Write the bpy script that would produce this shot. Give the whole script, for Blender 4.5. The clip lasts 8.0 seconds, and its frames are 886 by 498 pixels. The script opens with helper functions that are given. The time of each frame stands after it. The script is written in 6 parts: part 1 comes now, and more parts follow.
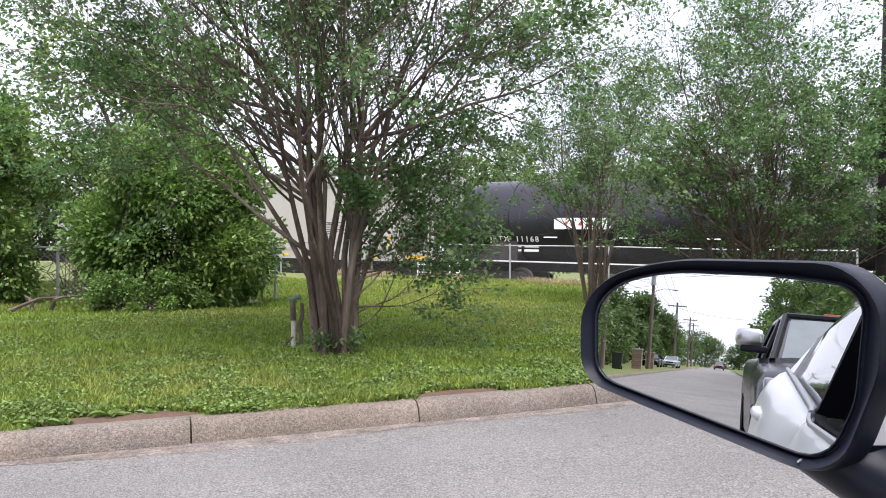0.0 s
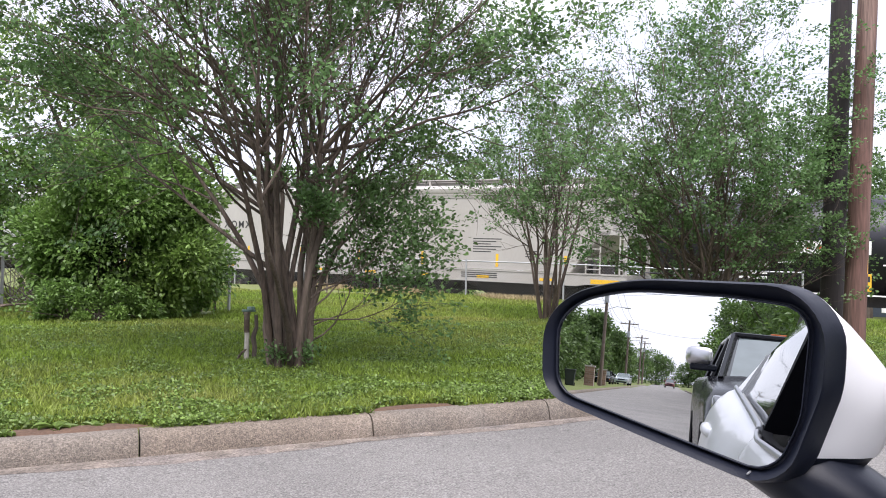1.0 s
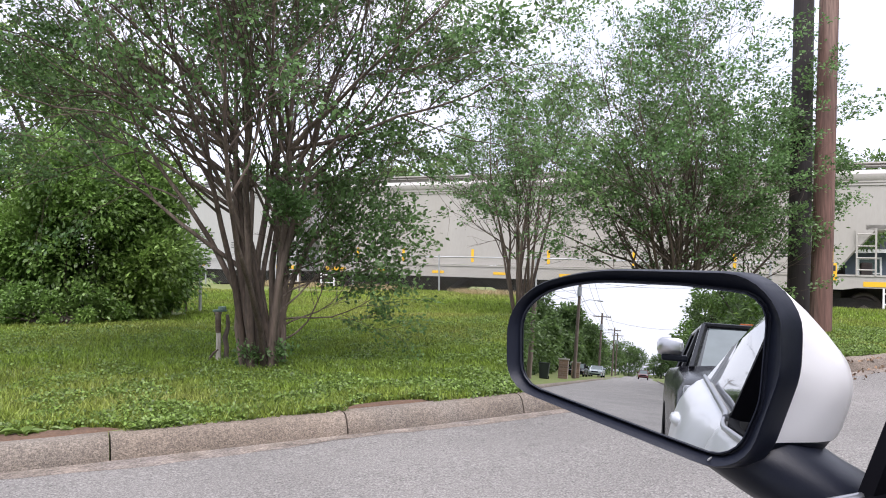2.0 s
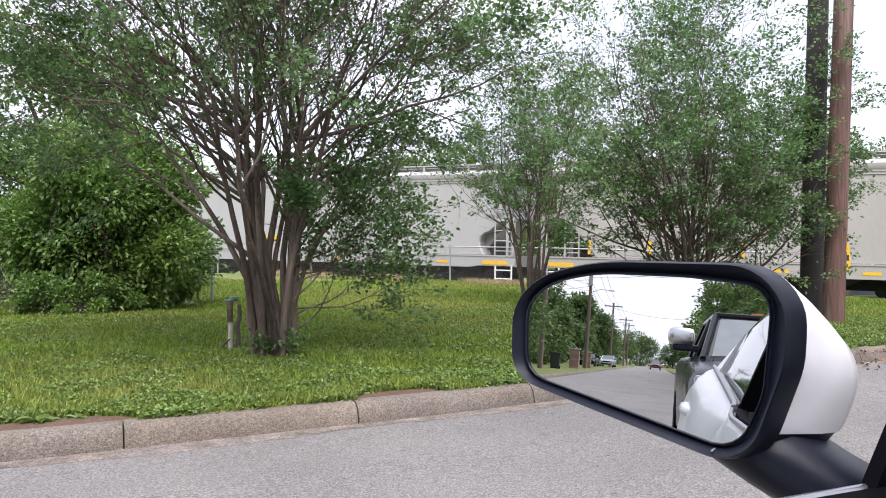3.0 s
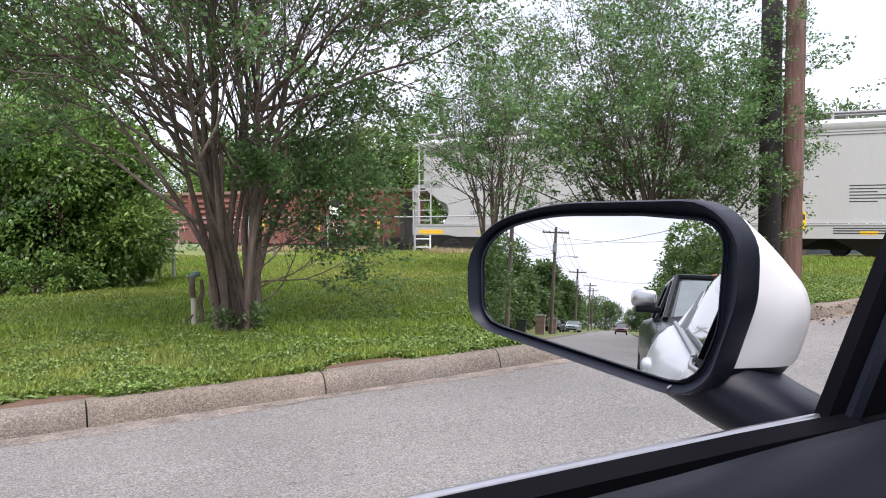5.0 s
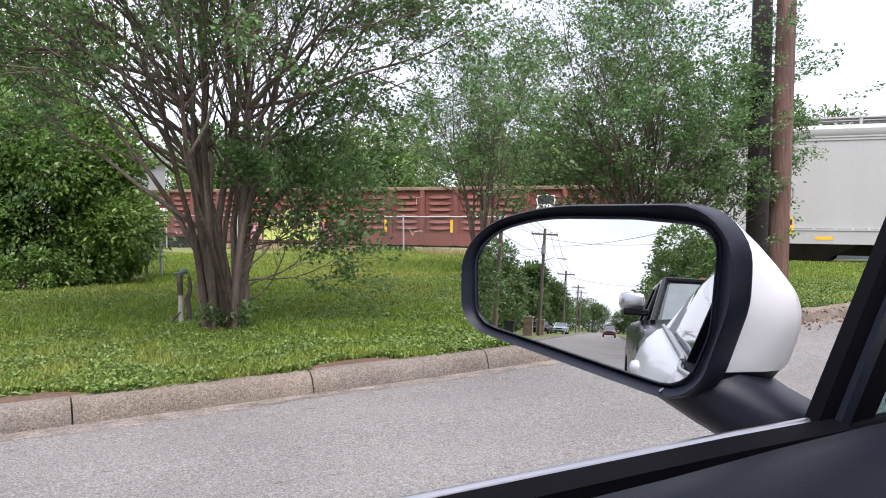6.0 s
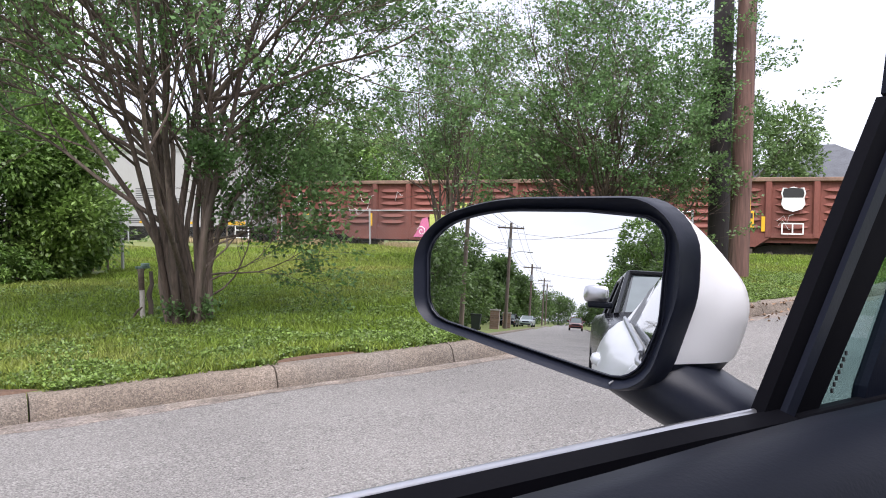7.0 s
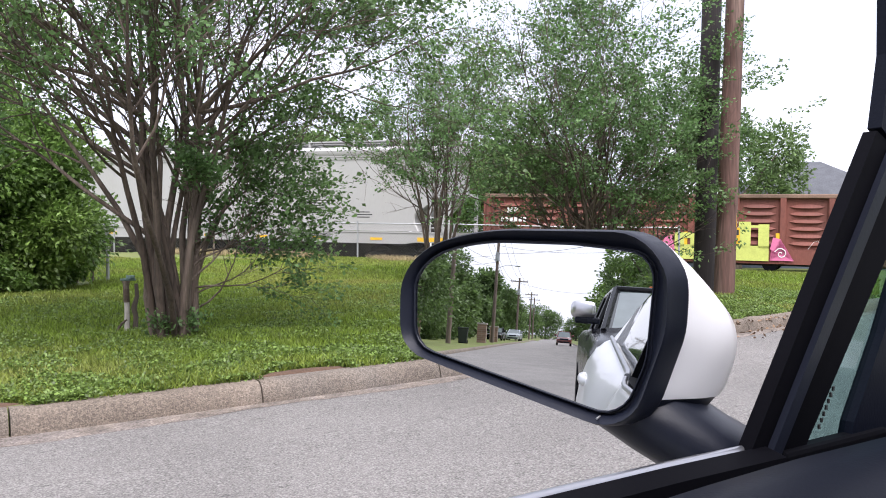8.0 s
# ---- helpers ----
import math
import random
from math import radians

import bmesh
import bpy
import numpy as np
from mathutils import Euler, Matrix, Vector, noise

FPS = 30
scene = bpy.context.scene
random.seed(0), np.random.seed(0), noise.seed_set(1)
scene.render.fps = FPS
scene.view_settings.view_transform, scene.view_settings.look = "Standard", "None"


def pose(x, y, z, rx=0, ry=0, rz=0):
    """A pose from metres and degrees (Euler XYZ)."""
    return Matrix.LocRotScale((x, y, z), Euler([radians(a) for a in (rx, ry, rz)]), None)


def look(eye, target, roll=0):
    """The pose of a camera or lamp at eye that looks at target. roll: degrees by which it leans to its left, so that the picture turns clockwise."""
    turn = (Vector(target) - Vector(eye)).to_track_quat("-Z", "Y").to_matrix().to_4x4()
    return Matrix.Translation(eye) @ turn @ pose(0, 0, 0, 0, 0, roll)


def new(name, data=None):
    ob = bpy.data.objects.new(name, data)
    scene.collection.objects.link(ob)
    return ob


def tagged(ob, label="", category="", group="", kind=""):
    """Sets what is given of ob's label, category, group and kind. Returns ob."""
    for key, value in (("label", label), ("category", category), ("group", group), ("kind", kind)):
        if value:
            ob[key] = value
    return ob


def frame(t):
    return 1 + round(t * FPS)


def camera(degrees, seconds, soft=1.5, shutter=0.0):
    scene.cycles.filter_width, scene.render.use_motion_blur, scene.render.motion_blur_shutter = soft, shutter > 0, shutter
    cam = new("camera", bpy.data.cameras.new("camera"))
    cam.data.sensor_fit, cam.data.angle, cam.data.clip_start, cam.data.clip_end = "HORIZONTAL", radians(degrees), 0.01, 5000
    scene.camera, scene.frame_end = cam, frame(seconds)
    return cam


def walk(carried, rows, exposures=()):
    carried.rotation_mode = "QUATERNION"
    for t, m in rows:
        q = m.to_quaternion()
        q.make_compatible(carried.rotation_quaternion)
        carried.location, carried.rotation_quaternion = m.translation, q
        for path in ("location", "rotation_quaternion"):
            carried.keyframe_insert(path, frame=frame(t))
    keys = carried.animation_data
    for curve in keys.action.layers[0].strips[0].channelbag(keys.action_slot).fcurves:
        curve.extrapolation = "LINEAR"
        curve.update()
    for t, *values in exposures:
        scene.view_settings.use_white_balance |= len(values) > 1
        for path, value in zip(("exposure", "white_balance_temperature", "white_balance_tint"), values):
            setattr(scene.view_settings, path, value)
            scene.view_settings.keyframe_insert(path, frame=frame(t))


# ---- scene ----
cam = camera(58.7, 8.0, soft=1.0)
PATH = [
    (0, (-0.017, -0.018, 1.206), (0.731, 1.837, 1.22), 0.1),
    (0.5, (-0.033, -0.025, 1.21), (0.777, 1.803, 1.247), 1.1),
    (1, (-0.034, -0.031, 1.207), (0.815, 1.779, 1.259), 1.2),
    (1.5, (-0.03, -0.034, 1.207), (0.844, 1.764, 1.255), 0.8),
    (2, (-0.025, -0.034, 1.205), (0.886, 1.746, 1.248), 0.2),
    (3.3, (-0.019, -0.04, 1.207), (0.864, 1.754, 1.215), 0.2),
    (3.5, (-0.013, -0.036, 1.192), (0.908, 1.739, 1.199), 0.3),
    (4, (-0.005, -0.034, 1.181), (0.94, 1.728, 1.152), -0.8),
    (4.5, (-0.005, -0.033, 1.184), (0.956, 1.72, 1.132), -1.4),
    (6, (-0.011, -0.03, 1.186), (0.978, 1.707, 1.128), -0.6),
    (6.5, (0.001, -0.039, 1.184), (1.029, 1.675, 1.124), -0.4),
    (7, (0.004, -0.031, 1.185), (1.065, 1.663, 1.11), -0.6),
    (7.5, (0.004, -0.03, 1.194), (1.079, 1.656, 1.134), -0.2),
    (8, (0.007, -0.027, 1.2), (1.095, 1.651, 1.158), -0.1),
]
walk(cam, [(t, look(eye, target, roll)) for t, eye, target, roll in PATH], exposures=[(0.0, 1.40, 6390, 18.5), (1.5, 1.32, 6390, 18.5), (4.0, 1.27, 6390, 18.5), (6.0, 1.31, 6390, 18.5), (8.0, 1.36, 6390, 18.5)])

# ---- light ----
world = bpy.data.worlds.new("sky")
scene.world = world
world.use_nodes = True
wn, wl = world.node_tree.nodes, world.node_tree.links
wn.clear()
sky = wn.new("ShaderNodeTexSky")
sky.sky_type, sky.sun_disc = "NISHITA", False
sky.sun_elevation, sky.sun_rotation = radians(58), radians(200)
sky.dust_density, sky.air_density = 4.0, 1.0
tc = wn.new("ShaderNodeTexCoord")
mp = wn.new("ShaderNodeMapping")
mp.inputs["Scale"].default_value = (1.0, 1.0, 3.0)
cl = wn.new("ShaderNodeTexNoise")
cl.inputs["Scale"].default_value, cl.inputs["Detail"].default_value = 2.6, 6.0
ramp = wn.new("ShaderNodeValToRGB")
ramp.color_ramp.elements[0].position, ramp.color_ramp.elements[0].color = 0.36, (4.5, 4.95, 5.75, 1)
ramp.color_ramp.elements[1].position, ramp.color_ramp.elements[1].color = 0.62, (6.4, 6.7, 7.2, 1)
mixc = wn.new("ShaderNodeMix")
mixc.data_type = "RGBA"
mixc.inputs["Factor"].default_value = 0.93
bg = wn.new("ShaderNodeBackground")
bg.inputs["Strength"].default_value = 0.1
wo = wn.new("ShaderNodeOutputWorld")
wl.new(tc.outputs["Generated"], mp.inputs["Vector"])
wl.new(mp.outputs["Vector"], cl.inputs["Vector"])
wl.new(cl.outputs["Fac"], ramp.inputs["Fac"])
wl.new(sky.outputs["Color"], mixc.inputs["A"])
wl.new(ramp.outputs["Color"], mixc.inputs["B"])
wl.new(mixc.outputs["Result"], bg.inputs["Color"])
wl.new(bg.outputs["Background"], wo.inputs["Surface"])

sun = new("sun", bpy.data.lights.new("sun", "SUN"))
sun.data.energy, sun.data.angle, sun.data.color = 2.4, radians(50), (1.0, 0.985, 0.965)
sun.matrix_basis = look((-6, -14, 26), (0, 0, 0))


# ---- materials ----
def material(name, color, rough=0.7, metal=0.0, vary=0.15, scale=6.0, fine=60.0, bump=0.15, dist=0.01,
             second=None, amount=0.5, island=0.0, piece=0.0, translucent=0.0, coat=0.0, stretch=(1, 1, 1), spec=0.5, grain=1.0, speck=0.0, stones=90.0, cracks=0.0):
    """Two scales of noise over a base colour, with relief. second: a stain colour laid over in patches."""
    m = bpy.data.materials.new(name)
    m.use_nodes = True
    n, l = m.node_tree.nodes, m.node_tree.links
    b = n["Principled BSDF"]
    b.inputs["Roughness"].default_value, b.inputs["Metallic"].default_value = rough, metal
    b.inputs["Coat Weight"].default_value = coat
    b.inputs["Coat Roughness"].default_value = 0.04
    b.inputs["Specular IOR Level"].default_value = spec
    co = n.new("ShaderNodeTexCoord")
    ma = n.new("ShaderNodeMapping")
    ma.inputs["Scale"].default_value = stretch
    l.new(co.outputs["Object"], ma.inputs["Vector"])
    big, small = n.new("ShaderNodeTexNoise"), n.new("ShaderNodeTexNoise")
    for t, s, d in ((big, scale, 4.0), (small, fine, 3.0)):
        t.inputs["Scale"].default_value, t.inputs["Detail"].default_value = s, d
        l.new(ma.outputs["Vector"], t.inputs["Vector"])
    part_b, total = n.new("ShaderNodeMath"), n.new("ShaderNodeMath")
    part_b.operation, total.operation = "MULTIPLY", "MULTIPLY_ADD"
    part_b.inputs[1].default_value, total.inputs[1].default_value = 2 - grain, grain
    l.new(big.outputs["Fac"], part_b.inputs[0])
    l.new(small.outputs["Fac"], total.inputs[0])
    l.new(part_b.outputs[0], total.inputs[2])
    value = n.new("ShaderNodeMapRange")
    value.inputs["From Min"].default_value, value.inputs["From Max"].default_value = 0.6, 1.4
    value.inputs["To Min"].default_value, value.inputs["To Max"].default_value = 1 - vary, 1 + vary
    l.new(total.outputs[0], value.inputs["Value"])
    out = value.outputs["Result"]
    for source, k in (("ShaderNodeNewGeometry", island), ("ShaderNodeObjectInfo", piece)):
        if k:
            g = n.new(source)
            r = n.new("ShaderNodeMapRange")
            r.inputs["To Min"].default_value, r.inputs["To Max"].default_value = 1 - k, 1 + k
            l.new(g.outputs["Random Per Island" if source.endswith("Geometry") else "Random"], r.inputs["Value"])
            p = n.new("ShaderNodeMath")
            p.operation = "MULTIPLY"
            l.new(out, p.inputs[0])
            l.new(r.outputs["Result"], p.inputs[1])
            out = p.outputs[0]
    if speck:
        # single stones of the aggregate, some pale and some dark
        vo = n.new("ShaderNodeTexVoronoi")
        vo.inputs["Scale"].default_value = stones
        l.new(co.outputs["Object"], vo.inputs["Vector"])
        se = n.new("ShaderNodeSeparateColor")
        l.new(vo.outputs["Color"], se.inputs["Color"])
        sp_r = n.new("ShaderNodeMapRange")
        sp_r.inputs["To Min"].default_value, sp_r.inputs["To Max"].default_value = 1 - speck, 1 + speck
        l.new(se.outputs["Red"], sp_r.inputs["Value"])
        p = n.new("ShaderNodeMath")
        p.operation = "MULTIPLY"
        l.new(out, p.inputs[0])
        l.new(sp_r.outputs["Result"], p.inputs[1])
        out = p.outputs[0]
    if cracks:
        # short hairline cracks, mostly across the traffic
        cm = n.new("ShaderNodeMapping")
        cm.inputs["Scale"].default_value = (1.2, 5.0, 1.0)
        l.new(co.outputs["Object"], cm.inputs["Vector"])
        c1, c2 = n.new("ShaderNodeTexNoise"), n.new("ShaderNodeTexNoise")
        c1.inputs["Scale"].default_value, c1.inputs["Detail"].default_value = 2.2, 3.0
        c2.inputs["Scale"].default_value, c2.inputs["Detail"].default_value = 4.1, 2.0
        for q in (c1, c2):
            l.new(cm.outputs["Vector"], q.inputs["Vector"])
        off = n.new("ShaderNodeMath")
        off.operation = "SUBTRACT"
        off.inputs[1].default_value = 0.5
        l.new(c1.outputs["Fac"], off.inputs[0])
        ab = n.new("ShaderNodeMath")
        ab.operation = "ABSOLUTE"
        l.new(off.outputs[0], ab.inputs[0])
        line = n.new("ShaderNodeMapRange")
        line.inputs["From Min"].default_value, line.inputs["From Max"].default_value = 0.003, 0.009
        line.inputs["To Min"].default_value, line.inputs["To Max"].default_value = 1.0, 0.0
        l.new(ab.outputs[0], line.inputs["Value"])
        some = n.new("ShaderNodeMapRange")
        some.inputs["From Min"].default_value, some.inputs["From Max"].default_value = 0.56, 0.6
        l.new(c2.outputs["Fac"], some.inputs["Value"])
        both = n.new("ShaderNodeMath")
        both.operation = "MULTIPLY"
        l.new(line.outputs["Result"], both.inputs[0])
        l.new(some.outputs["Result"], both.inputs[1])
        inv = n.new("ShaderNodeMath")
        inv.operation = "MULTIPLY_ADD"
        inv.inputs[1].default_value, inv.inputs[2].default_value = -cracks, 1.0
        l.new(both.outputs[0], inv.inputs[0])
        p = n.new("ShaderNodeMath")
        p.operation = "MULTIPLY"
        l.new(out, p.inputs[0])
        l.new(inv.outputs[0], p.inputs[1])
        out = p.outputs[0]
    hue = n.new("ShaderNodeMix")
    hue.data_type, hue.blend_type = "RGBA", "MIX"
    hue.inputs["A"].default_value = (*color, 1)
    hue.inputs["B"].default_value = (*(second or color), 1)
    hue.inputs["Factor"].default_value = 0.0
    if second:
        st = n.new("ShaderNodeTexNoise")
        st.inputs["Scale"].default_value, st.inputs["Detail"].default_value = scale * 0.45, 8.0
        l.new(ma.outputs["Vector"], st.inputs["Vector"])
        sr = n.new("ShaderNodeMapRange")
        sr.inputs["From Min"].default_value, sr.inputs["From Max"].default_value = 0.45, 0.7
        sr.inputs["To Max"].default_value = amount
        l.new(st.outputs["Fac"], sr.inputs["Value"])
        l.new(sr.outputs["Result"], hue.inputs["Factor"])
    hs = n.new("ShaderNodeHueSaturation")
    l.new(hue.outputs["Result"], hs.inputs["Color"])
    l.new(out, hs.inputs["Value"])
    l.new(hs.outputs["Color"], b.inputs["Base Color"])
    if bump:
        bp = n.new("ShaderNodeBump")
        bp.inputs["Strength"].default_value, bp.inputs["Distance"].default_value = bump, dist
        l.new(total.outputs[0], bp.inputs["Height"])
        l.new(bp.outputs["Normal"], b.inputs["Normal"])
    if translucent:
        tr = n.new("ShaderNodeBsdfTranslucent")
        l.new(hs.outputs["Color"], tr.inputs["Color"])
        mx = n.new("ShaderNodeMixShader")
        mx.inputs["Fac"].default_value = translucent
        l.new(b.outputs["BSDF"], mx.inputs[1])
        l.new(tr.outputs["BSDF"], mx.inputs[2])
        l.new(mx.outputs["Shader"], n["Material Output"].inputs["Surface"])
    return m


ASPHALT = material("asphalt", (0.197, 0.188, 0.177), 0.9, vary=0.55, scale=0.7, fine=100, grain=1.6, bump=1.0, dist=0.012, second=(0.235, 0.222, 0.210), amount=0.6, speck=0.27, stones=105, cracks=0.55)
PATCH = material("old_asphalt", (0.165, 0.138, 0.115), 0.92, vary=0.7, scale=5, fine=70, bump=0.4, second=(0.18, 0.16, 0.15), amount=0.8, speck=0.4, stones=80)
CONCRETE = material("kerb_concrete", (0.165, 0.134, 0.106), 0.9, vary=0.6, scale=2.0, fine=120, grain=1.3, bump=0.9, dist=0.008, second=(0.15, 0.135, 0.118), amount=0.8, piece=0.05, speck=0.3, stones=95)
SOIL = material("soil", (0.105, 0.062, 0.040), 0.95, vary=0.35, scale=5, fine=40, bump=0.8, dist=0.02)
TURF = material("turf", (0.115, 0.145, 0.032), 0.95, vary=0.35, scale=0.9, fine=14, bump=0.6, dist=0.03, second=(0.13, 0.13, 0.05), amount=0.6)
BLADE = material("grass_blade", (0.170, 0.250, 0.032), 0.55, vary=0.25, scale=0.5, fine=3, bump=0, second=(0.265, 0.27, 0.07), amount=0.9, island=0.55, translucent=0.35)
WEED = material("weed_leaf", (0.14, 0.215, 0.046), 0.5, vary=0.2, scale=1, fine=9, bump=0, island=0.55, translucent=0.3)
DRY = material("dry_grass", (0.36, 0.29, 0.16), 0.8, vary=0.25, scale=1, fine=9, bump=0, island=0.35, translucent=0.25)
LEAF = material("myrtle_leaf", (0.112, 0.205, 0.070), 0.45, vary=0.2, scale=0.6, fine=4, bump=0, second=(0.15, 0.21, 0.075), amount=0.5, island=0.5, translucent=0.5)
LEAF_B = material("bush_leaf", (0.135, 0.235, 0.055), 0.42, vary=0.2, scale=0.8, fine=4, bump=0, second=(0.19, 0.27, 0.06), amount=0.7, island=0.45, translucent=0.35)
LEAF_F = material("far_leaf", (0.115, 0.185, 0.06), 0.6, vary=0.25, scale=0.25, fine=1.5, bump=0, second=(0.12, 0.19, 0.05), amount=0.7, island=0.4, translucent=0.35)
BARK = material("myrtle_bark", (0.092 * 0.8, 0.066 * 0.8, 0.05 * 0.8), 0.85, vary=0.6, scale=9, fine=55, bump=0.9, dist=0.012, second=(0.20, 0.155, 0.125), amount=0.75, stretch=(1, 1, 0.1))
BARK_D = material("dark_bark", (0.10, 0.08, 0.065), 0.9, vary=0.3, scale=5, fine=30, bump=0.6, dist=0.01, stretch=(1, 1, 0.2))
POLE_B = material("brown_pole", (0.108, 0.058, 0.046), 0.85, vary=0.6, scale=7, fine=45, grain=1.2, bump=0.5, dist=0.008, second=(0.24, 0.17, 0.14), amount=0.7, stretch=(1, 1, 0.06))
POLE_D = material("creosote_pole", (0.028, 0.022, 0.022), 0.8, vary=0.4, scale=7, fine=45, bump=0.5, dist=0.008, stretch=(1, 1, 0.06))
POLE_G = material("grey_pole", (0.17, 0.13, 0.105), 0.9, vary=0.3, scale=5, fine=35, bump=0.4, stretch=(1, 1, 0.06))
STEEL = material("galvanised_steel", (0.42, 0.43, 0.44), 0.5, 0.7, vary=0.15, scale=4, fine=60, bump=0.1)
RUSTY = material("rusty_iron", (0.09, 0.065, 0.05), 0.85, 0.2, vary=0.4, scale=9, fine=60, bump=0.4, second=(0.33, 0.29, 0.22), amount=0.9)
HOPPER = material("hopper_paint", (0.37, 0.37, 0.36), 0.5, vary=0.05, scale=0.9, fine=18, bump=0.05, second=(0.33, 0.32, 0.29), amount=0.45, stretch=(1, 1, 0.35))
HOPPER_D = material("hopper_dusty_paint", (0.365, 0.35, 0.32), 0.55, vary=0.06, scale=0.9, fine=18, bump=0.05, second=(0.30, 0.28, 0.24), amount=0.5, stretch=(1, 1, 0.3))
TANK = material("tank_paint", (0.014, 0.014, 0.020), 0.34, vary=0.2, scale=1.2, fine=20, bump=0.05, second=(0.03, 0.029, 0.032), amount=0.6, stretch=(1, 1, 0.5))
GOND = material("gondola_paint", (0.185, 0.060, 0.043), 0.75, vary=0.25, scale=1.6, fine=22, bump=0.25, second=(0.11, 0.045, 0.035), amount=0.8, stretch=(1, 1, 0.4))
GOND_R = material("gondola_rust", (0.22, 0.14, 0.10), 0.85, vary=0.3, scale=3, fine=30, bump=0.3, second=(0.11, 0.07, 0.05), amount=0.8)
UNDER = material("running_gear", (0.030, 0.027, 0.026), 0.8, 0.1, vary=0.35, scale=4, fine=30, bump=0.3, second=(0.07, 0.05, 0.04), amount=0.5)
WHEEL = material("wheel_steel", (0.13, 0.11, 0.10), 0.5, 0.7, vary=0.2, scale=4, fine=30, bump=0.1)
YELLOW = material("yellow_film", (0.72, 0.42, 0.02), 0.5, vary=0.1, scale=6, fine=40, bump=0)
WHITE_P = material("white_lettering", (0.75, 0.75, 0.72), 0.6, vary=0.1, scale=6, fine=40, bump=0)
BLACK_P = material("black_lettering", (0.025, 0.025, 0.025), 0.6, vary=0.1, scale=6, fine=40, bump=0)
RED_P = material("red_lettering", (0.55, 0.05, 0.03), 0.6, vary=0.1, scale=6, fine=40, bump=0)
LIME = material("lime_spray_paint", (0.52, 0.57, 0.14), 0.6, vary=0.15, scale=3, fine=25, bump=0.05, second=(0.45, 0.50, 0.12), amount=0.5)
PINK = material("pink_spray_paint", (0.62, 0.16, 0.30), 0.6, vary=0.15, scale=3, fine=25, bump=0.05)
# stone colour kept low to stand in for the shade under the train
BALLAST = material("ballast", (0.11, 0.098, 0.088), 0.95, vary=0.45, scale=9, fine=28, bump=1.0, dist=0.05)
CAR_W = material("white_car_paint", (0.84, 0.84, 0.85), 0.35, vary=0.012, scale=2, fine=20, bump=0, coat=0.45)
CAR_K = material("black_car_paint", (0.006, 0.006, 0.008), 0.22, vary=0.1, scale=2, fine=20, bump=0, coat=0.06, spec=0.25)
CAR_R = material("maroon_car_paint", (0.16, 0.035, 0.03), 0.3, vary=0.05, scale=2, fine=20, bump=0, coat=0.8)
CAR_S = material("silver_car_paint", (0.42, 0.47, 0.48), 0.3, 0.3, vary=0.05, scale=2, fine=20, bump=0, coat=0.8)
PLASTIC = material("black_plastic", (0.008, 0.010, 0.018), 0.4, spec=0.28, vary=0.12, scale=10, fine=350, bump=0.12, dist=0.0006)
RUBBER = material("black_rubber", (0.0025, 0.0025, 0.004), 0.65, spec=0.05, vary=0.15, scale=9, fine=200, bump=0.1, dist=0.0006)
TRIM_IN = material("door_trim_vinyl", (0.0034, 0.0048, 0.0105), 0.5, spec=0.12, vary=0.14, scale=5, fine=420, bump=0.25, dist=0.0008)
SILL_M = material("sill_trim", (0.44, 0.44, 0.46), 0.32, 1.0, vary=0.06, scale=6, fine=60, bump=0)
CHROME = material("bright_trim", (0.70, 0.69, 0.71), 0.3, 1.0, vary=0.04, scale=6, fine=40, bump=0)
TINT = material("dark_glazing", (0.03, 0.037, 0.04), 0.03, vary=0.05, scale=2, fine=9, bump=0, coat=0.5)
SHIELD = material("windscreen_glazing", (0.16, 0.19, 0.19), 0.04, vary=0.15, scale=1.2, fine=5, bump=0, coat=0.6)
LAMP = material("headlamp_lens", (0.45, 0.45, 0.46), 0.08, 0.5, vary=0.1, scale=9, fine=60, bump=0)
AMBER = material("amber_lens", (0.65, 0.13, 0.015), 0.15, vary=0.15, scale=9, fine=60, bump=0)
SHINGLE = material("roof_shingle", (0.085, 0.09, 0.10), 0.9, vary=0.3, scale=2, fine=14, bump=0.4)
SIDING = material("blue_siding", (0.085, 0.105, 0.135), 0.8, vary=0.1, scale=2, fine=12, bump=0.1)
WHITE_T = material("white_trim", (0.75, 0.75, 0.73), 0.6, vary=0.06, scale=4, fine=30, bump=0.05)
WINDOW = material("window_glass", (0.10, 0.14, 0.14), 0.06, vary=0.2, scale=1, fine=6, bump=0)
BRICK = material("mailbox_brick", (0.33, 0.21, 0.16), 0.9, vary=0.25, scale=4, fine=25, bump=0.3, piece=0.2)
STONE = material("cap_stone", (0.40, 0.37, 0.33), 0.9, vary=0.2, scale=4, fine=25, bump=0.3)
FENCE_W = material("weathered_board", (0.24, 0.17, 0.13), 0.9, vary=0.3, scale=3, fine=30, bump=0.3, stretch=(1, 1, 0.1), piece=0.25)
BIN = material("bin_plastic", (0.022, 0.03, 0.026), 0.6, vary=0.15, scale=4, fine=30, bump=0.1)
LITTER = material("dead_leaf", (0.19, 0.125, 0.08), 0.85, vary=0.3, scale=2, fine=20, bump=0, island=0.4)
MESH = material("fence_wire", (0.20, 0.20, 0.20), 0.6, 0.3, vary=0.15, scale=4, fine=60, bump=0)
WIRE = material("cable", (0.02, 0.02, 0.02), 0.7, vary=0.1, bump=0)


def glossy(name, color, rough, metal):
    m = bpy.data.materials.new(name)
    m.use_nodes = True
    b = m.node_tree.nodes["Principled BSDF"]
    b.inputs["Base Color"].default_value = (*color, 1)
    b.inputs["Roughness"].default_value, b.inputs["Metallic"].default_value = rough, metal
    return m


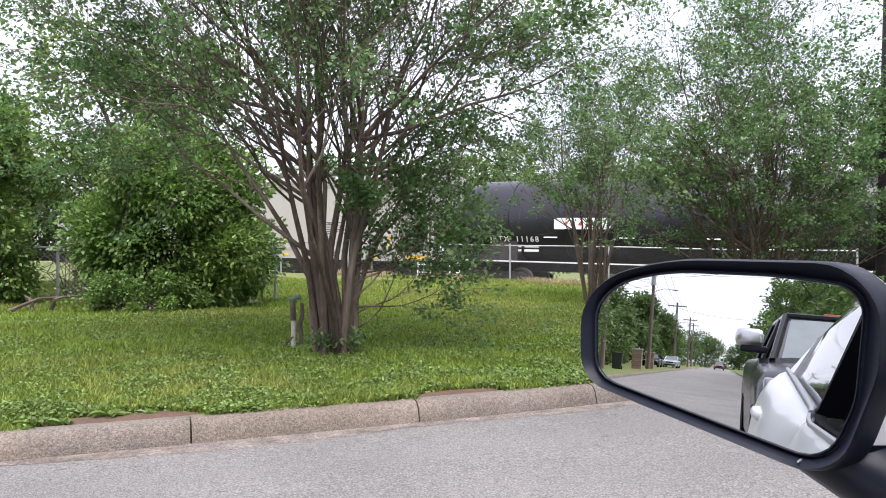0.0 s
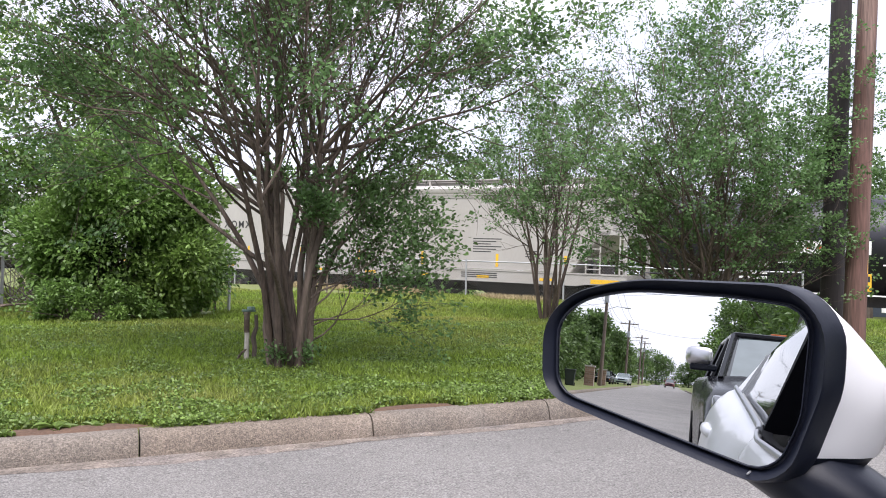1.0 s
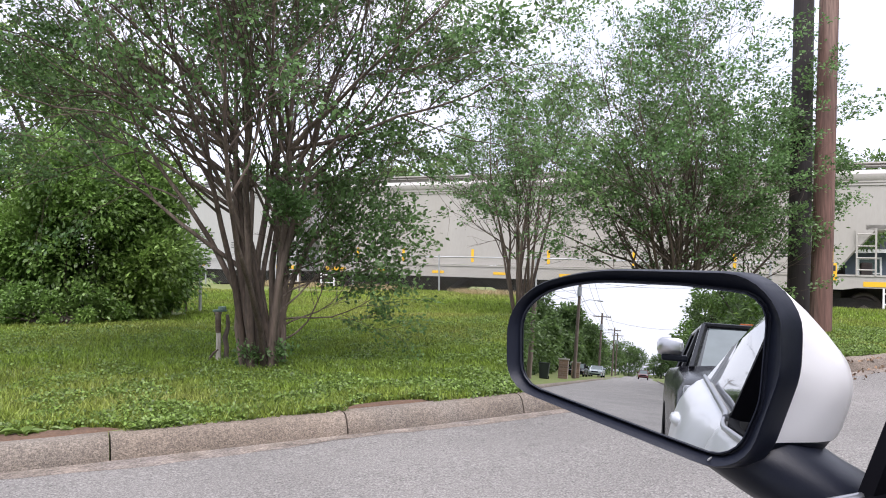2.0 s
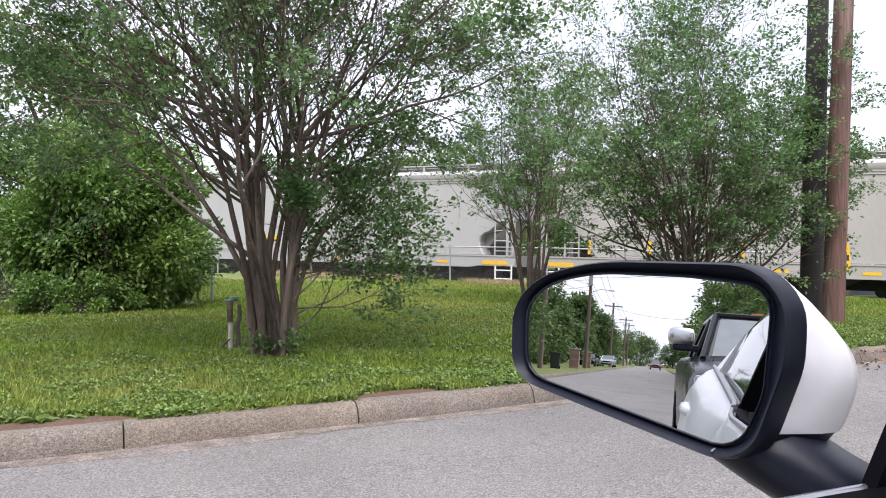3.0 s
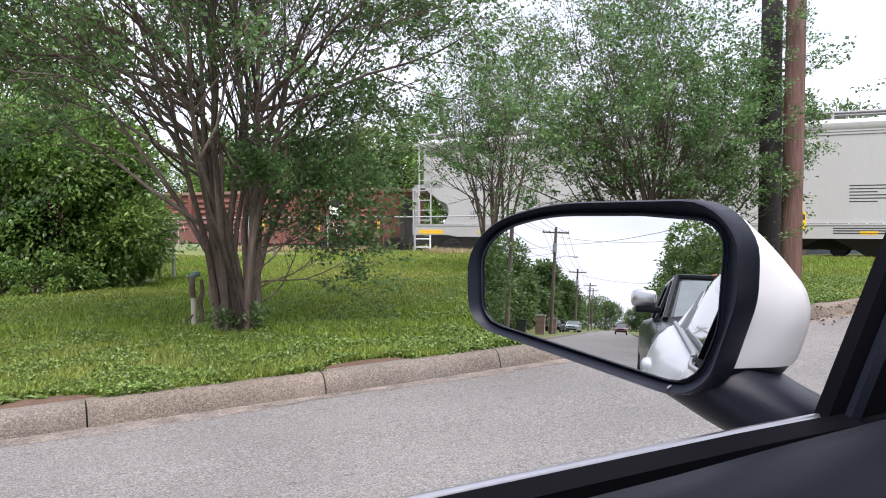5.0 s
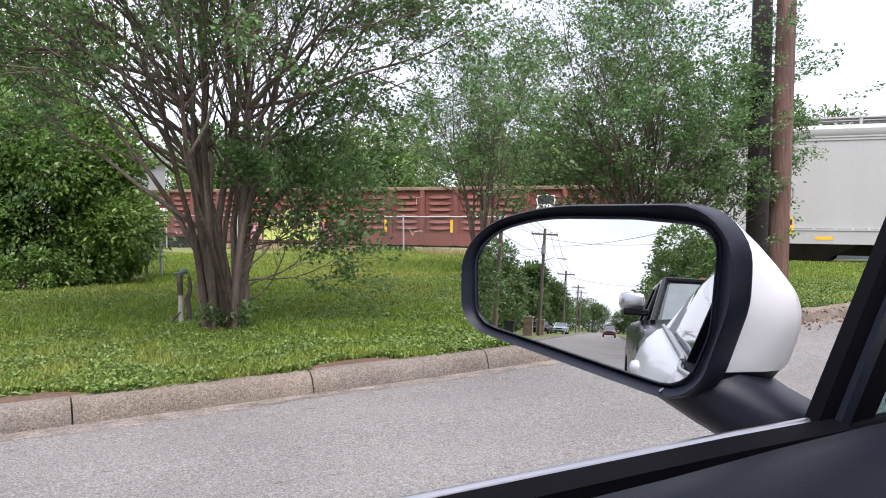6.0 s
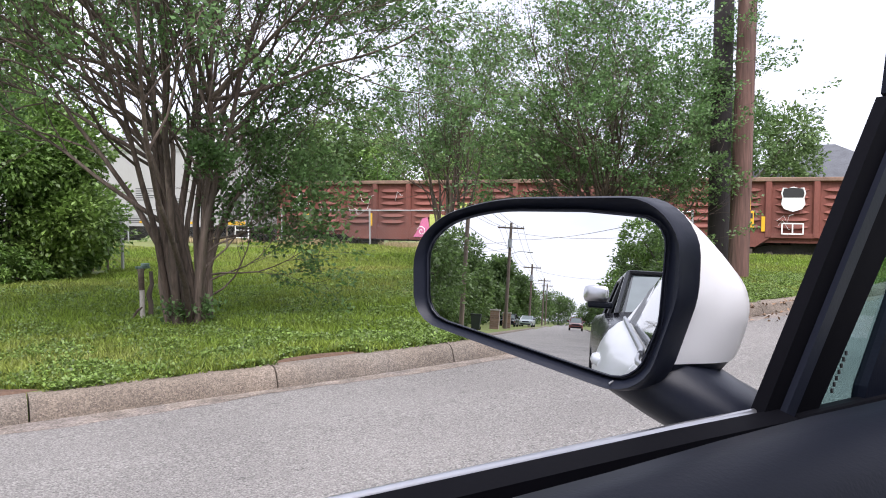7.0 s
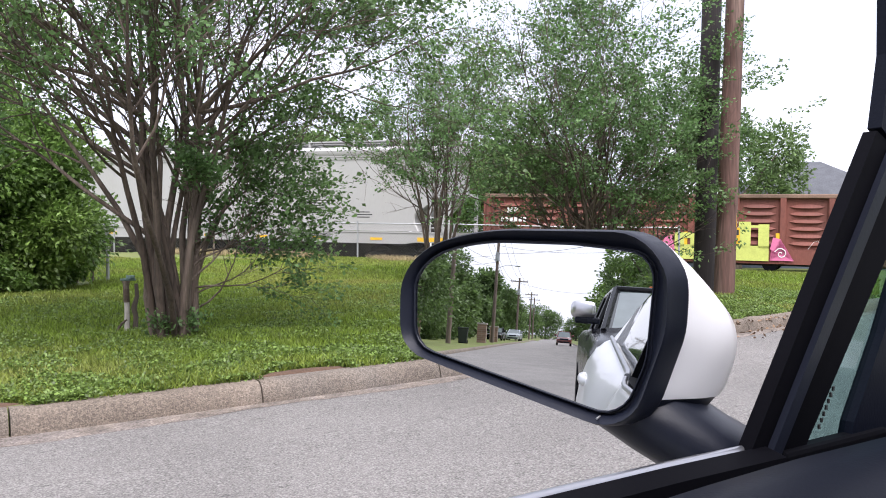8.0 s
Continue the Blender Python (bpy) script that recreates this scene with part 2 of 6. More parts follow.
MIRROR = glossy("mirror_silver", (0.67, 0.685, 0.69), 0.0, 1.0)
GLASS = bpy.data.materials.new("green_tinted_glass")
GLASS.use_nodes = True
gn, gl = GLASS.node_tree.nodes, GLASS.node_tree.links
g_t, g_g = gn.new("ShaderNodeBsdfTransparent"), gn.new("ShaderNodeBsdfGlossy")
g_m = gn.new("ShaderNodeMixShader")
g_t.inputs["Color"].default_value = (0.52, 0.66, 0.66, 1)
g_g.inputs["Roughness"].default_value = 0.02
g_m.inputs["Fac"].default_value = 0.06
gl.new(g_t.outputs["BSDF"], g_m.inputs[1])
gl.new(g_g.outputs["BSDF"], g_m.inputs[2])
gl.new(g_m.outputs["Shader"], gn["Material Output"].inputs["Surface"])


# ---- building blocks ----
class Geo:
    """Points and faces that become one mesh."""

    def __init__(self):
        self.v, self.f, self.fine = [], [], None

    def add(self, verts, faces):
        k = len(self.v)
        self.v.extend(tuple(p) for p in verts)
        self.f.extend(tuple(i + k for i in f) for f in faces)
        return self

    def box(self, x0, x1, y0, y1, z0, z1, c=0.0, m=None):
        """A box, with its edges cut by c."""
        if not c:
            v = [(x, y, z) for x in (x0, x1) for y in (y0, y1) for z in (z0, z1)]
            f = [(0, 1, 3, 2), (4, 6, 7, 5), (0, 4, 5, 1), (2, 3, 7, 6), (0, 2, 6, 4), (1, 5, 7, 3)]
        else:
            b = bmesh.new()
            bmesh.ops.create_cube(b, size=1)
            for p in b.verts:
                p.co = ((x0 + x1) / 2 + p.co.x * (x1 - x0), (y0 + y1) / 2 + p.co.y * (y1 - y0), (z0 + z1) / 2 + p.co.z * (z1 - z0))
            bmesh.ops.bevel(b, geom=b.edges[:], offset=c, segments=2, affect="EDGES", profile=0.5)
            b.verts.index_update()
            v, f = [p.co[:] for p in b.verts], [[p.index for p in q.verts] for q in b.faces]
            b.free()
        if m is not None:
            v = [m @ Vector(p) for p in v]
        return self.add(v, f)

    def tube(self, pts, radii, sides=8, caps=True):
        pts = [Vector(p) for p in pts]
        if isinstance(radii, (int, float)):
            radii = [radii] * len(pts)
        v, f = [], []
        ref = None
        for i, p in enumerate(pts):
            d = (pts[min(i + 1, len(pts) - 1)] - pts[max(i - 1, 0)]).normalized()
            if ref is None:
                ref = d.orthogonal().normalized()
            a = (ref - d * ref.dot(d)).normalized()
            ref = a
            b = d.cross(a)
            for k in range(sides):
                w = 2 * math.pi * k / sides
                v.append(p + (a * math.cos(w) + b * math.sin(w)) * radii[i])
        for i in range(len(pts) - 1):
            for k in range(sides):
                q = (k + 1) % sides
                f.append((i * sides + k, i * sides + q, (i + 1) * sides + q, (i + 1) * sides + k))
        if caps:
            f.append(tuple(range(sides))[::-1])
            f.append(tuple((len(pts) - 1) * sides + k for k in range(sides)))
        return self.add(v, f)

    def loft(self, rings, closed=True, caps=True):
        """Skin over rings of equally many points."""
        n = len(rings[0])
        v = [p for r in rings for p in r]
        f = []
        for i in range(len(rings) - 1):
            for k in range(n if closed else n - 1):
                q = (k + 1) % n
                f.append((i * n + k, i * n + q, (i + 1) * n + q, (i + 1) * n + k))
        if caps and closed:
            f.append(tuple(range(n))[::-1])
            f.append(tuple((len(rings) - 1) * n + k for k in range(n)))
        return self.add(v, f)

    def prism(self, outline, a, b, axis="y"):
        """An outline in x, z (or x, y) drawn out from a to b."""
        put = (lambda p, q: (p[0], q, p[1])) if axis == "y" else (lambda p, q: (p[0], p[1], q)) if axis == "z" else (lambda p, q: (q, p[0], p[1]))
        return self.loft([[put(p, a) for p in outline], [put(p, b) for p in outline]])

    def mesh(self, name, mats, smooth=None):
        me = bpy.data.meshes.new(name)
        me.from_pydata(self.v, [], self.f)
        for m in mats if isinstance(mats, (list, tuple)) else [mats]:
            me.materials.append(m)
        b = bmesh.new()
        b.from_mesh(me)
        bmesh.ops.recalc_face_normals(b, faces=b.faces)
        b.to_mesh(me)
        b.free()
        if smooth:
            me.shade_smooth()
            me.set_sharp_from_angle(angle=radians(smooth))
        return me


def part(name, geo, mats, parent, label="", smooth=None, m=None):
    ob = new(name, geo.mesh(name, mats, smooth) if isinstance(geo, Geo) else geo)
    ob.parent = parent
    if m is not None:
        ob.matrix_basis = m
    return tagged(ob, label)


def thing(name, m, label, category, group="", kind=""):
    ob = new(name)
    ob.empty_display_size = 0.2
    ob.matrix_basis = m
    return tagged(ob, label, category, group, kind)


def solid(name, geo, mats, label, category, group="", kind="", smooth=None, m=None):
    ob = new(name, geo.mesh(name, mats, smooth) if isinstance(geo, Geo) else geo)
    if m is not None:
        ob.matrix_basis = m
    return tagged(ob, label, category, group, kind)


def quads(name, verts, mats):
    """A mesh of loose four-cornered faces from an array of n x 4 x 3."""
    n = len(verts)
    me = bpy.data.meshes.new(name)
    me.vertices.add(n * 4)
    me.vertices.foreach_set("co", verts.reshape(-1).astype(np.float32))
    me.loops.add(n * 4)
    me.loops.foreach_set("vertex_index", np.arange(n * 4, dtype=np.int32))
    me.polygons.add(n)
    me.polygons.foreach_set("loop_start", np.arange(0, n * 4, 4, dtype=np.int32))
    me.materials.append(mats)
    me.update(calc_edges=True)
    me.validate()
    return me


def leaf_quads(pts, axes, length, width, rng, droop=0.35):
    """Diamond leaves, folded a little, that start at pts and lie along axes."""
    n = len(pts)
    ax = axes + rng.normal(0, 0.55, (n, 3))
    ax[:, 2] -= droop * rng.random(n)
    ax /= np.linalg.norm(ax, axis=1)[:, None]
    up = rng.normal(0, 0.65, (n, 3)) + np.array((0, 0, 1.0))
    side = np.cross(ax, up)
    side /= np.linalg.norm(side, axis=1)[:, None] + 1e-9
    nrm = np.cross(side, ax)
    le = length * rng.uniform(0.65, 1.25, n)[:, None]
    wi = width * rng.uniform(0.7, 1.2, n)[:, None]
    mid = pts + ax * le * 0.5
    return np.stack([pts, mid + side * wi / 2 + nrm * wi * 0.18, pts + ax * le, mid - side * wi / 2 + nrm * wi * 0.18], 1)


def text(words, size, mats, parent, m, name="lettering"):
    cu = bpy.data.curves.new("letters", "FONT")
    cu.body, cu.size, cu.extrude, cu.offset, cu.space_character = words, size, 0.002, 0.014 * size, 1.3
    ob = bpy.data.objects.new("letters", cu)
    me = bpy.data.meshes.new_from_object(ob)
    me.name = name
    me.materials.clear()
    me.materials.append(mats)
    bpy.data.objects.remove(ob)
    return part(name, me, mats, parent, m=m)


# ---- lie of the land ----
TRACK = radians(-53.62)
ALONG = np.array((math.cos(TRACK), math.sin(TRACK)))
ACROSS = np.array((-math.sin(TRACK), math.cos(TRACK)))
GRADE = -0.0203
TRACK_W = 26.45


def smooth_step(a, b, x):
    t = np.clip((np.asarray(x, float) - a) / (b - a), 0, 1)
    return t * t * (3 - 2 * t)


def kerb_y(x):
    return np.interp(x, (-500, -50, -0.7, 0.3, 2.5, 3.6, 6, 8.2, 10, 14, 20, 60, 200), (-5.0, 4.15, 5.17, 5.21, 5.31, 5.42, 5.64, 5.88, 6.12, 6.75, 7.9, 17, 55))


def right_y(x):
    return np.interp(x, (-500, -120, -20, 60, 200), (-12.5, -4.1, -3.1, -1.0, 12))


def rail_z(s):
    return -0.44 + GRADE * np.clip(s, -80, 60)


def land(x, y):
    """Height of the ground."""
    x, y = np.asarray(x, float), np.asarray(y, float)
    s, w = x * ALONG[0] + y * ALONG[1], x * ACROSS[0] + y * ACROSS[1]
    k = y - kerb_y(x)
    near = 0.13 + 0.015 * smooth_step(0.2, 3, k) + 0.085 * smooth_step(3.2, 8.5, k) + 0.14 * np.exp(-((x - 11) ** 2 + (y - 8.6) ** 2) / 5)
    sc = np.clip(s, -80, 60)
    far = 0.052 - 0.02 * sc
    h = near + (far - near) * smooth_step(6, 20, w) * (x > -20)
    h = h + 0.03 * np.sin(x * 0.9 + 1.3) * np.sin(y * 0.7) * smooth_step(1, 4, k)
    bed = rail_z(s) - 0.22
    h = np.where(w > 23.4, h + (bed - 0.12 - h) * smooth_step(23.4, 24.6, w), h)
    h = np.where(w > 28.4, h + (-0.75 - h) * smooth_step(28.4, 36, w), h)
    r = right_y(x) - y
    h = np.where(r > 0.0, 0.13 + 0.08 * smooth_step(0.2, 3, r), h)
    on = (k < 0.1) & (r < 0.1)
    return np.where(on, -0.06, h)


def at(s, w, z=0.0):
    return Vector((s * ALONG[0] + w * ACROSS[0], s * ALONG[1] + w * ACROSS[1], z))


def sheet(xs, ys, f):
    X, Y = np.meshgrid(xs, ys, indexing="ij")
    Z = f(X, Y)
    g = Geo()
    n = len(ys)
    g.v = list(zip(X.ravel().tolist(), Y.ravel().tolist(), Z.ravel().tolist()))
    g.f = [(i * n + j, (i + 1) * n + j, (i + 1) * n + j + 1, i * n + j + 1) for i in range(len(xs) - 1) for j in range(n - 1)]
    return g


xs = np.concatenate([[-1600, -700, -350, -200, -120], np.arange(-80, -8, 4), np.arange(-8, 32, 0.5), np.arange(32, 80, 4), [90, 120, 200, 400, 900, 1600]])
ys = np.concatenate([[-1600, -700, -300, -120, -60, -30, -20], np.arange(-14, 3, 0.5), np.arange(3, 9, 0.12), np.arange(9, 36, 0.5), [38, 42, 50, 60, 90, 150, 300, 700, 1600]])
solid("ground", sheet(xs, ys, land), TURF, "grassy ground sheet of lawn, verge and trackside", "ground", kind="structure", smooth=60)

# road, between its two kerbs
rx = np.concatenate([np.arange(-480, -60, 20), np.arange(-60, 40, 1.0), np.arange(40, 190, 10)])
g = Geo()
rows = []
for x in rx:
    a, b = float(right_y(x)), float(kerb_y(x))
    rows.append([(x, a + (b + 0.03 - a) * k / 8, 0.05 * math.sin(math.pi * k / 8) * 0.6) for k in range(9)])
g.loft(rows, closed=False)
solid("road", g, ASPHALT, "worn grey asphalt road with fine gravelly texture", "road", kind="structure", smooth=60)
# old concrete gutter that shows along the kerb with a ragged edge
g = Geo()
rg = random.Random(4)
rows = []
for i, x in enumerate(np.arange(-30, 30, 0.12)):
    b = float(kerb_y(x))
    wide = 0.17 + 0.12 * noise.noise((x * 0.7, 0, 0)) + 0.05 * noise.noise((x * 3.1, 2, 0)) + 0.02 * rg.random()
    rows.append([(x, b - wide, 0.0042), (x, b + 0.02, 0.003)])
g.loft(rows, closed=False)
solid("gutter", g, PATCH, "pale strip of old gutter along the kerb", "gutter", kind="structure")


def kerb_piece(x0, x1, f, side):
    """One length of rolled kerb between two joints."""
    g = Geo()
    rings = []
    for x in np.linspace(x0 + 0.006, x1 - 0.006, 4):
        b = float(f(x))
        rings.append([(x, b + side * dy, z) for dy, z in ((0.0, -0.06), (0.0, 0.03), (0.025, 0.10), (0.05, 0.132), (0.08, 0.146), (0.13, 0.15), (0.19, 0.148), (0.2, -0.06))])
    return g.loft(rings)


kerb = thing("kerb", Matrix(), "sandy exposed-aggregate concrete kerb with cracked joints", "kerb", kind="structure")
joints = [0.375 + 1.567 * k for k in range(-4, 22)]
for a, b in zip(joints, joints[1:]):
    part("kerb_stone", kerb_piece(a, b, kerb_y, 1), CONCRETE, kerb, smooth=40)
far_joints = [joints[0] - 12 * k for k in range(14)][::-1]
for a, b in zip(far_joints, far_joints[1:]):
    part("kerb_stone", kerb_piece(a, b, kerb_y, 1), CONCRETE, kerb, smooth=40)
kerb_r = thing("kerb", Matrix(), "concrete kerb along the near side of the road", "kerb", kind="structure")
for k in range(-12, 3):
    part("kerb_stone", kerb_piece(k * 12, k * 12 + 12, right_y, -1), CONCRETE, kerb_r, smooth=40)


# ---- the train ----
def truck(parent, x, wheels):
    """A four-wheeled railway truck under a car; its wheelsets are parts that turn."""
    g = Geo()
    for y in (-1.05, 1.05):
        out = [(-1.35, 0.62), (-1.2, 0.72), (-0.62, 0.78), (0.62, 0.78), (1.2, 0.72), (1.35, 0.62), (1.3, 0.34), (1.02, 0.34), (0.7, 0.5), (0.45, 0.24), (-0.45, 0.24), (-0.7, 0.5), (-1.02, 0.34), (-1.3, 0.34)]
        g.prism([(p[0] + x, p[1]) for p in out], y - 0.07, y + 0.07)
        for dx in (-0.2, 0.0, 0.2):
            g.tube([(x + dx, y, 0.3), (x + dx, y, 0.6)], 0.085, 8)
    g.box(x - 0.3, x + 0.3, -1.1, 1.1, 0.62, 0.95)
    part("truck_frame", g, UNDER, parent)
    for dx in (-0.89, 0.89):
        g = Geo()
        for y in (-0.75, 0.75):
            rim = 1 if y > 0 else -1
            g.loft([[(r * math.cos(a), y + rim * o, r * math.sin(a)) for a in np.linspace(0, 2 * math.pi, 21)[:-1]] for r, o in ((0.12, 0.07), (0.34, 0.03), (0.38, 0.07), (0.455, 0.07), (0.46, -0.05), (0.49, -0.07), (0.12, -0.07))])
        g.tube([(0, -1.22, 0), (0, 1.22, 0)], 0.085, 10)
        for y in (-1.2, 1.2):
            g.tube([(0, y - 0.04, 0), (0, y + 0.04, 0)], 0.13, 6)
        ob = part("wheelset", g, WHEEL, parent, "worn steel wheels on an axle", smooth=40)
        wheels.append((ob, x + dx, 0.46))


def ladder(g, x0, x1, y, z0, z1, n, r=0.018):
    for x in (x0, x1):
        g.box(x - 0.025, x + 0.025, y - 0.012, y + 0.012, z0, z1)
    for k in range(n):
        z = z0 + (z1 - z0) * (k + 0.5) / n
        g.tube([(x0, y, z), (x1, y, z)], r, 6)


def coupler(parent, x, side):
    g = Geo()
    g.box(*sorted((x, x + side * 0.5)), -0.12, 0.12, 0.72, 0.98, 0.02)
    g.box(*sorted((x + side * 0.38, x + side * 0.62)), -0.2, 0.2, 0.66, 1.0, 0.05)
    g.tube([(x, 0.3, 0.75), (x + side * 0.3, 0.32, 0.5), (x + side * 0.6, 0.25, 0.35), (x + side * 0.7, 0.1, 0.4)], 0.035, 7)
    part("coupler", g, UNDER, parent)


def hopper(label, paint, length, wheels, round_end):
    """A covered hopper; its origin is on the rail, midway."""
    h = length / 2
    car = thing("hopper_car", Matrix(), label, "railway car", "cars of the passing train")
    half = 1.52
    # side profile of the bin, with its sloping ends
    if round_end:
        low = [(h - 0.5, 2.66), (h - 1.04, 2.27)] + [(h - 1.0 - 0.4 * math.sin(a), 1.87 + 0.4 * math.cos(a)) for a in np.linspace(0.5, 2.3, 8)] + [(h - 1.22, 1.46)]
    else:
        low = [(h - 0.9, 2.72), (h - 1.5, 2.05), (h - 1.95, 1.46)]
    top = 0.45 if round_end else 0.6
    right = [(h - top, 4.2), (h - top, 2.78), (h - top - 0.06, 2.74)] + low
    outline = right + [(-x, z) for x, z in right[::-1]]
    g = Geo()
    rings = []
    for y, inset, drop in ((-half, 0.05, 0.0), (-half + 0.04, 0.0, 0.0), (half - 0.04, 0.0, 0.0), (half, 0.05, 0.0)):
        rings.append([(x - math.copysign(inset, x), y, z) for x, z in outline])
    g.loft(rings)
    part("bin", g, paint, car)
    if round_end:
        for e in (-1, 1):
            g = Geo()
            g.prism([(e * (h - 0.5), 2.62), (e * (h - 1.5), 1.46), (e * (h - 1.9), 1.46), (e * (h - 1.6), 2.6)][::e], -half + 0.45, half - 0.45)
            part("slope_sheet", g, paint, car)
    # curved upper side and roof
    g = Geo()
    sec = [(-1.53, 4.1), (-1.56, 4.16), (-1.56, 4.28), (-1.47, 4.32), (-1.0, 4.45), (0, 4.52), (1.0, 4.45), (1.47, 4.32), (1.56, 4.28), (1.56, 4.16), (1.53, 4.1)]
    g.loft([[(x, y, z) for y, z in sec] for x in (-h + top - 0.22, h - top + 0.22)])
    part("roof", g, paint, car, smooth=30)
    g = Geo()
    for z in (3.98, 4.06):
        g.box(-h + top + 0.03, h - top - 0.03, -1.545, -1.52, z - 0.02, z + 0.02)
    part("side_rib", g, paint, car)
    g = Geo()
    g.box(-h + 0.2, h - 0.2, -0.62, -0.08, 4.68, 4.72)
    for k in range(11):
        x = -h + 0.5 + (length - 1.0) * k / 10
        g.box(x - 0.04, x + 0.04, -0.6, -0.52, 4.4, 4.69)
    g.box(-h + 0.2, h - 0.2, 0.1, 0.62, 4.68, 4.72)
    part("running_board", g, paint, car, "open steel grating walkway")
    for k in range(4):
        g = Geo()
        x = -h + 3.0 + (length - 6) * k / 3
        g.box(x - 1.6, x + 1.6, -0.35, 0.35, 4.5, 4.62, 0.04)
        part("hatch", g, paint, car)
    g = Geo()
    g.prism([(-h + 0.05, 1.08), (-h + 0.05, 1.42), (h - 0.05, 1.42), (h - 0.05, 1.08), (h - 1.4, 1.08), (h - 1.75, 1.02), (-h + 1.75, 1.02), (-h + 1.4, 1.08)], -1.58, -1.5)
    g.box(-h + 0.05, h - 0.05, -1.6, -1.5, 1.40, 1.45)
    g.prism([(-h + 0.05, 1.08), (-h + 0.05, 1.42), (h - 0.05, 1.42), (h - 0.05, 1.08)], 1.5, 1.58)
    part("side_sill", g, paint, car)
    for e in (-1, 1):
        g = Geo()
        x0, x1 = sorted((e * (h - 0.28), e * (h - 2.55)))
        g.box(*sorted((e * (h - 0.06), e * (h - 0.16))), -1.5, 1.5, 1.05, 1.44)
        g.box(*sorted((e * (h - 2.6), e * (h - 0.1))), -1.5, 1.5, 1.3, 1.36)
        part("end_platform", g, paint, car)
        for q in (-1.47, 1.47):
            g = Geo()
            g.box(*sorted((e * (h - 0.22), e * (h - 0.1))), q - 0.05, q + 0.05, 1.4, 2.85)
            part("end_post", g, paint, car)
        g = Geo()
        g.box(*sorted((e * (h - 0.1), e * (h - 1.2))), -1.52, -1.42, 2.72, 2.85)
        g.box(*sorted((e * (h - 0.1), e * (h - 0.2))), -1.42, 1.42, 2.72, 2.85)
        part("end_beam", g, paint, car)
        g = Geo()
        ladder(g, *sorted((e * (h - 0.1), e * (h - 0.3))), -1.6, 1.42, 2.75, 4)
        ladder(g, *sorted((e * (h - (0.34 if round_end else 0.95)), e * (h - (0.78 if round_end else 1.42)))), -1.6, 1.42, 4.2 if round_end else 2.75, 8 if round_end else 4)
        part("ladder", g, paint, car)
        g = Geo()
        ladder(g, *sorted((e * (h - 0.15), e * (h - 0.75))), -1.6, 0.5, 1.08, 2, 0.02)
        part("step", g, WHITE_T, car)
        g = Geo()
        g.box(*sorted((e * (h - 0.3), e * (h - 1.25))), -1.59, -1.583, 1.12, 1.26)
        part("reflector", g, YELLOW, car, "yellow reflective strip")
        g = Geo()
        g.tube([(e * (h - 1.9), 0, 1.1), (e * (h - 1.9), 0, 1.8)], 0.22, 12)
        g.box(*sorted((e * (h - 1.3), e * (h - 1.0))), -0.9, 0.3, 1.4, 1.8, 0.04)
        part("brake_gear", g, UNDER, car)
        truck(car, e * (h - 2.1), wheels)
        coupler(car, e * (h - 0.1), e)
    # centre sill, plus an added dark box that fills in the gloom under the bin
    g = Geo()
    g.box(-h + 0.2, h - 0.2, -0.4, 0.4, 0.66, 1.3)
    g.box(-h + 2.6, h - 2.6, 0.6, 1.4, 0.75, 1.3)
    part("centre_sill", g, UNDER, car)
    for k in range(4):
        g = Geo()
        x = -h + 4.4 + (length - 8.8) * k / 3
        g.loft([[(x - a, -b, z), (x + a, -b, z), (x + a, b, z), (x - a, b, z)] for a, b, z in ((1.75, 1.45, 1.1), (0.9, 1.0, 0.62), (0.55, 0.75, 0.36))])
        part("outlet", g, UNDER, car)
    for k in range(7):
        x = -h + 2.8 + (length - 5.6) * k / 6
        g = Geo()
        g.box(x - 0.23, x + 0.23, -1.587, -1.582, 1.14, 1.23)
        part("reflector", g, YELLOW, car, "yellow reflective strip")
    g = Geo()
    for i in range(6):
        g.box(h - 5.6, h - 4.5 - 0.2 * (i % 3), -1.524, -1.522, 2.5 - i * 0.09, 2.53 - i * 0.09)
    for i in range(3):
        g.box(h - 3.6, h - 3.1 + 0.1 * (i % 2), -1.524, -1.522, 2.1 - i * 0.09, 2.13 - i * 0.09)
        g.box(h - 6.0, h - 4.6, -1.587, -1.584, 1.16 + i * 0.07, 1.19 + i * 0.07)
    tagged(part("stencil", g, BLACK_P, car, "small dark stencilled data"), kind="stuff")
    return car


def upright(x, z, y):
    """Where lettering stands on the side of a car."""
    return Matrix.Translation((x, y, z)) @ pose(0, 0, 0, 90, 0, 0)


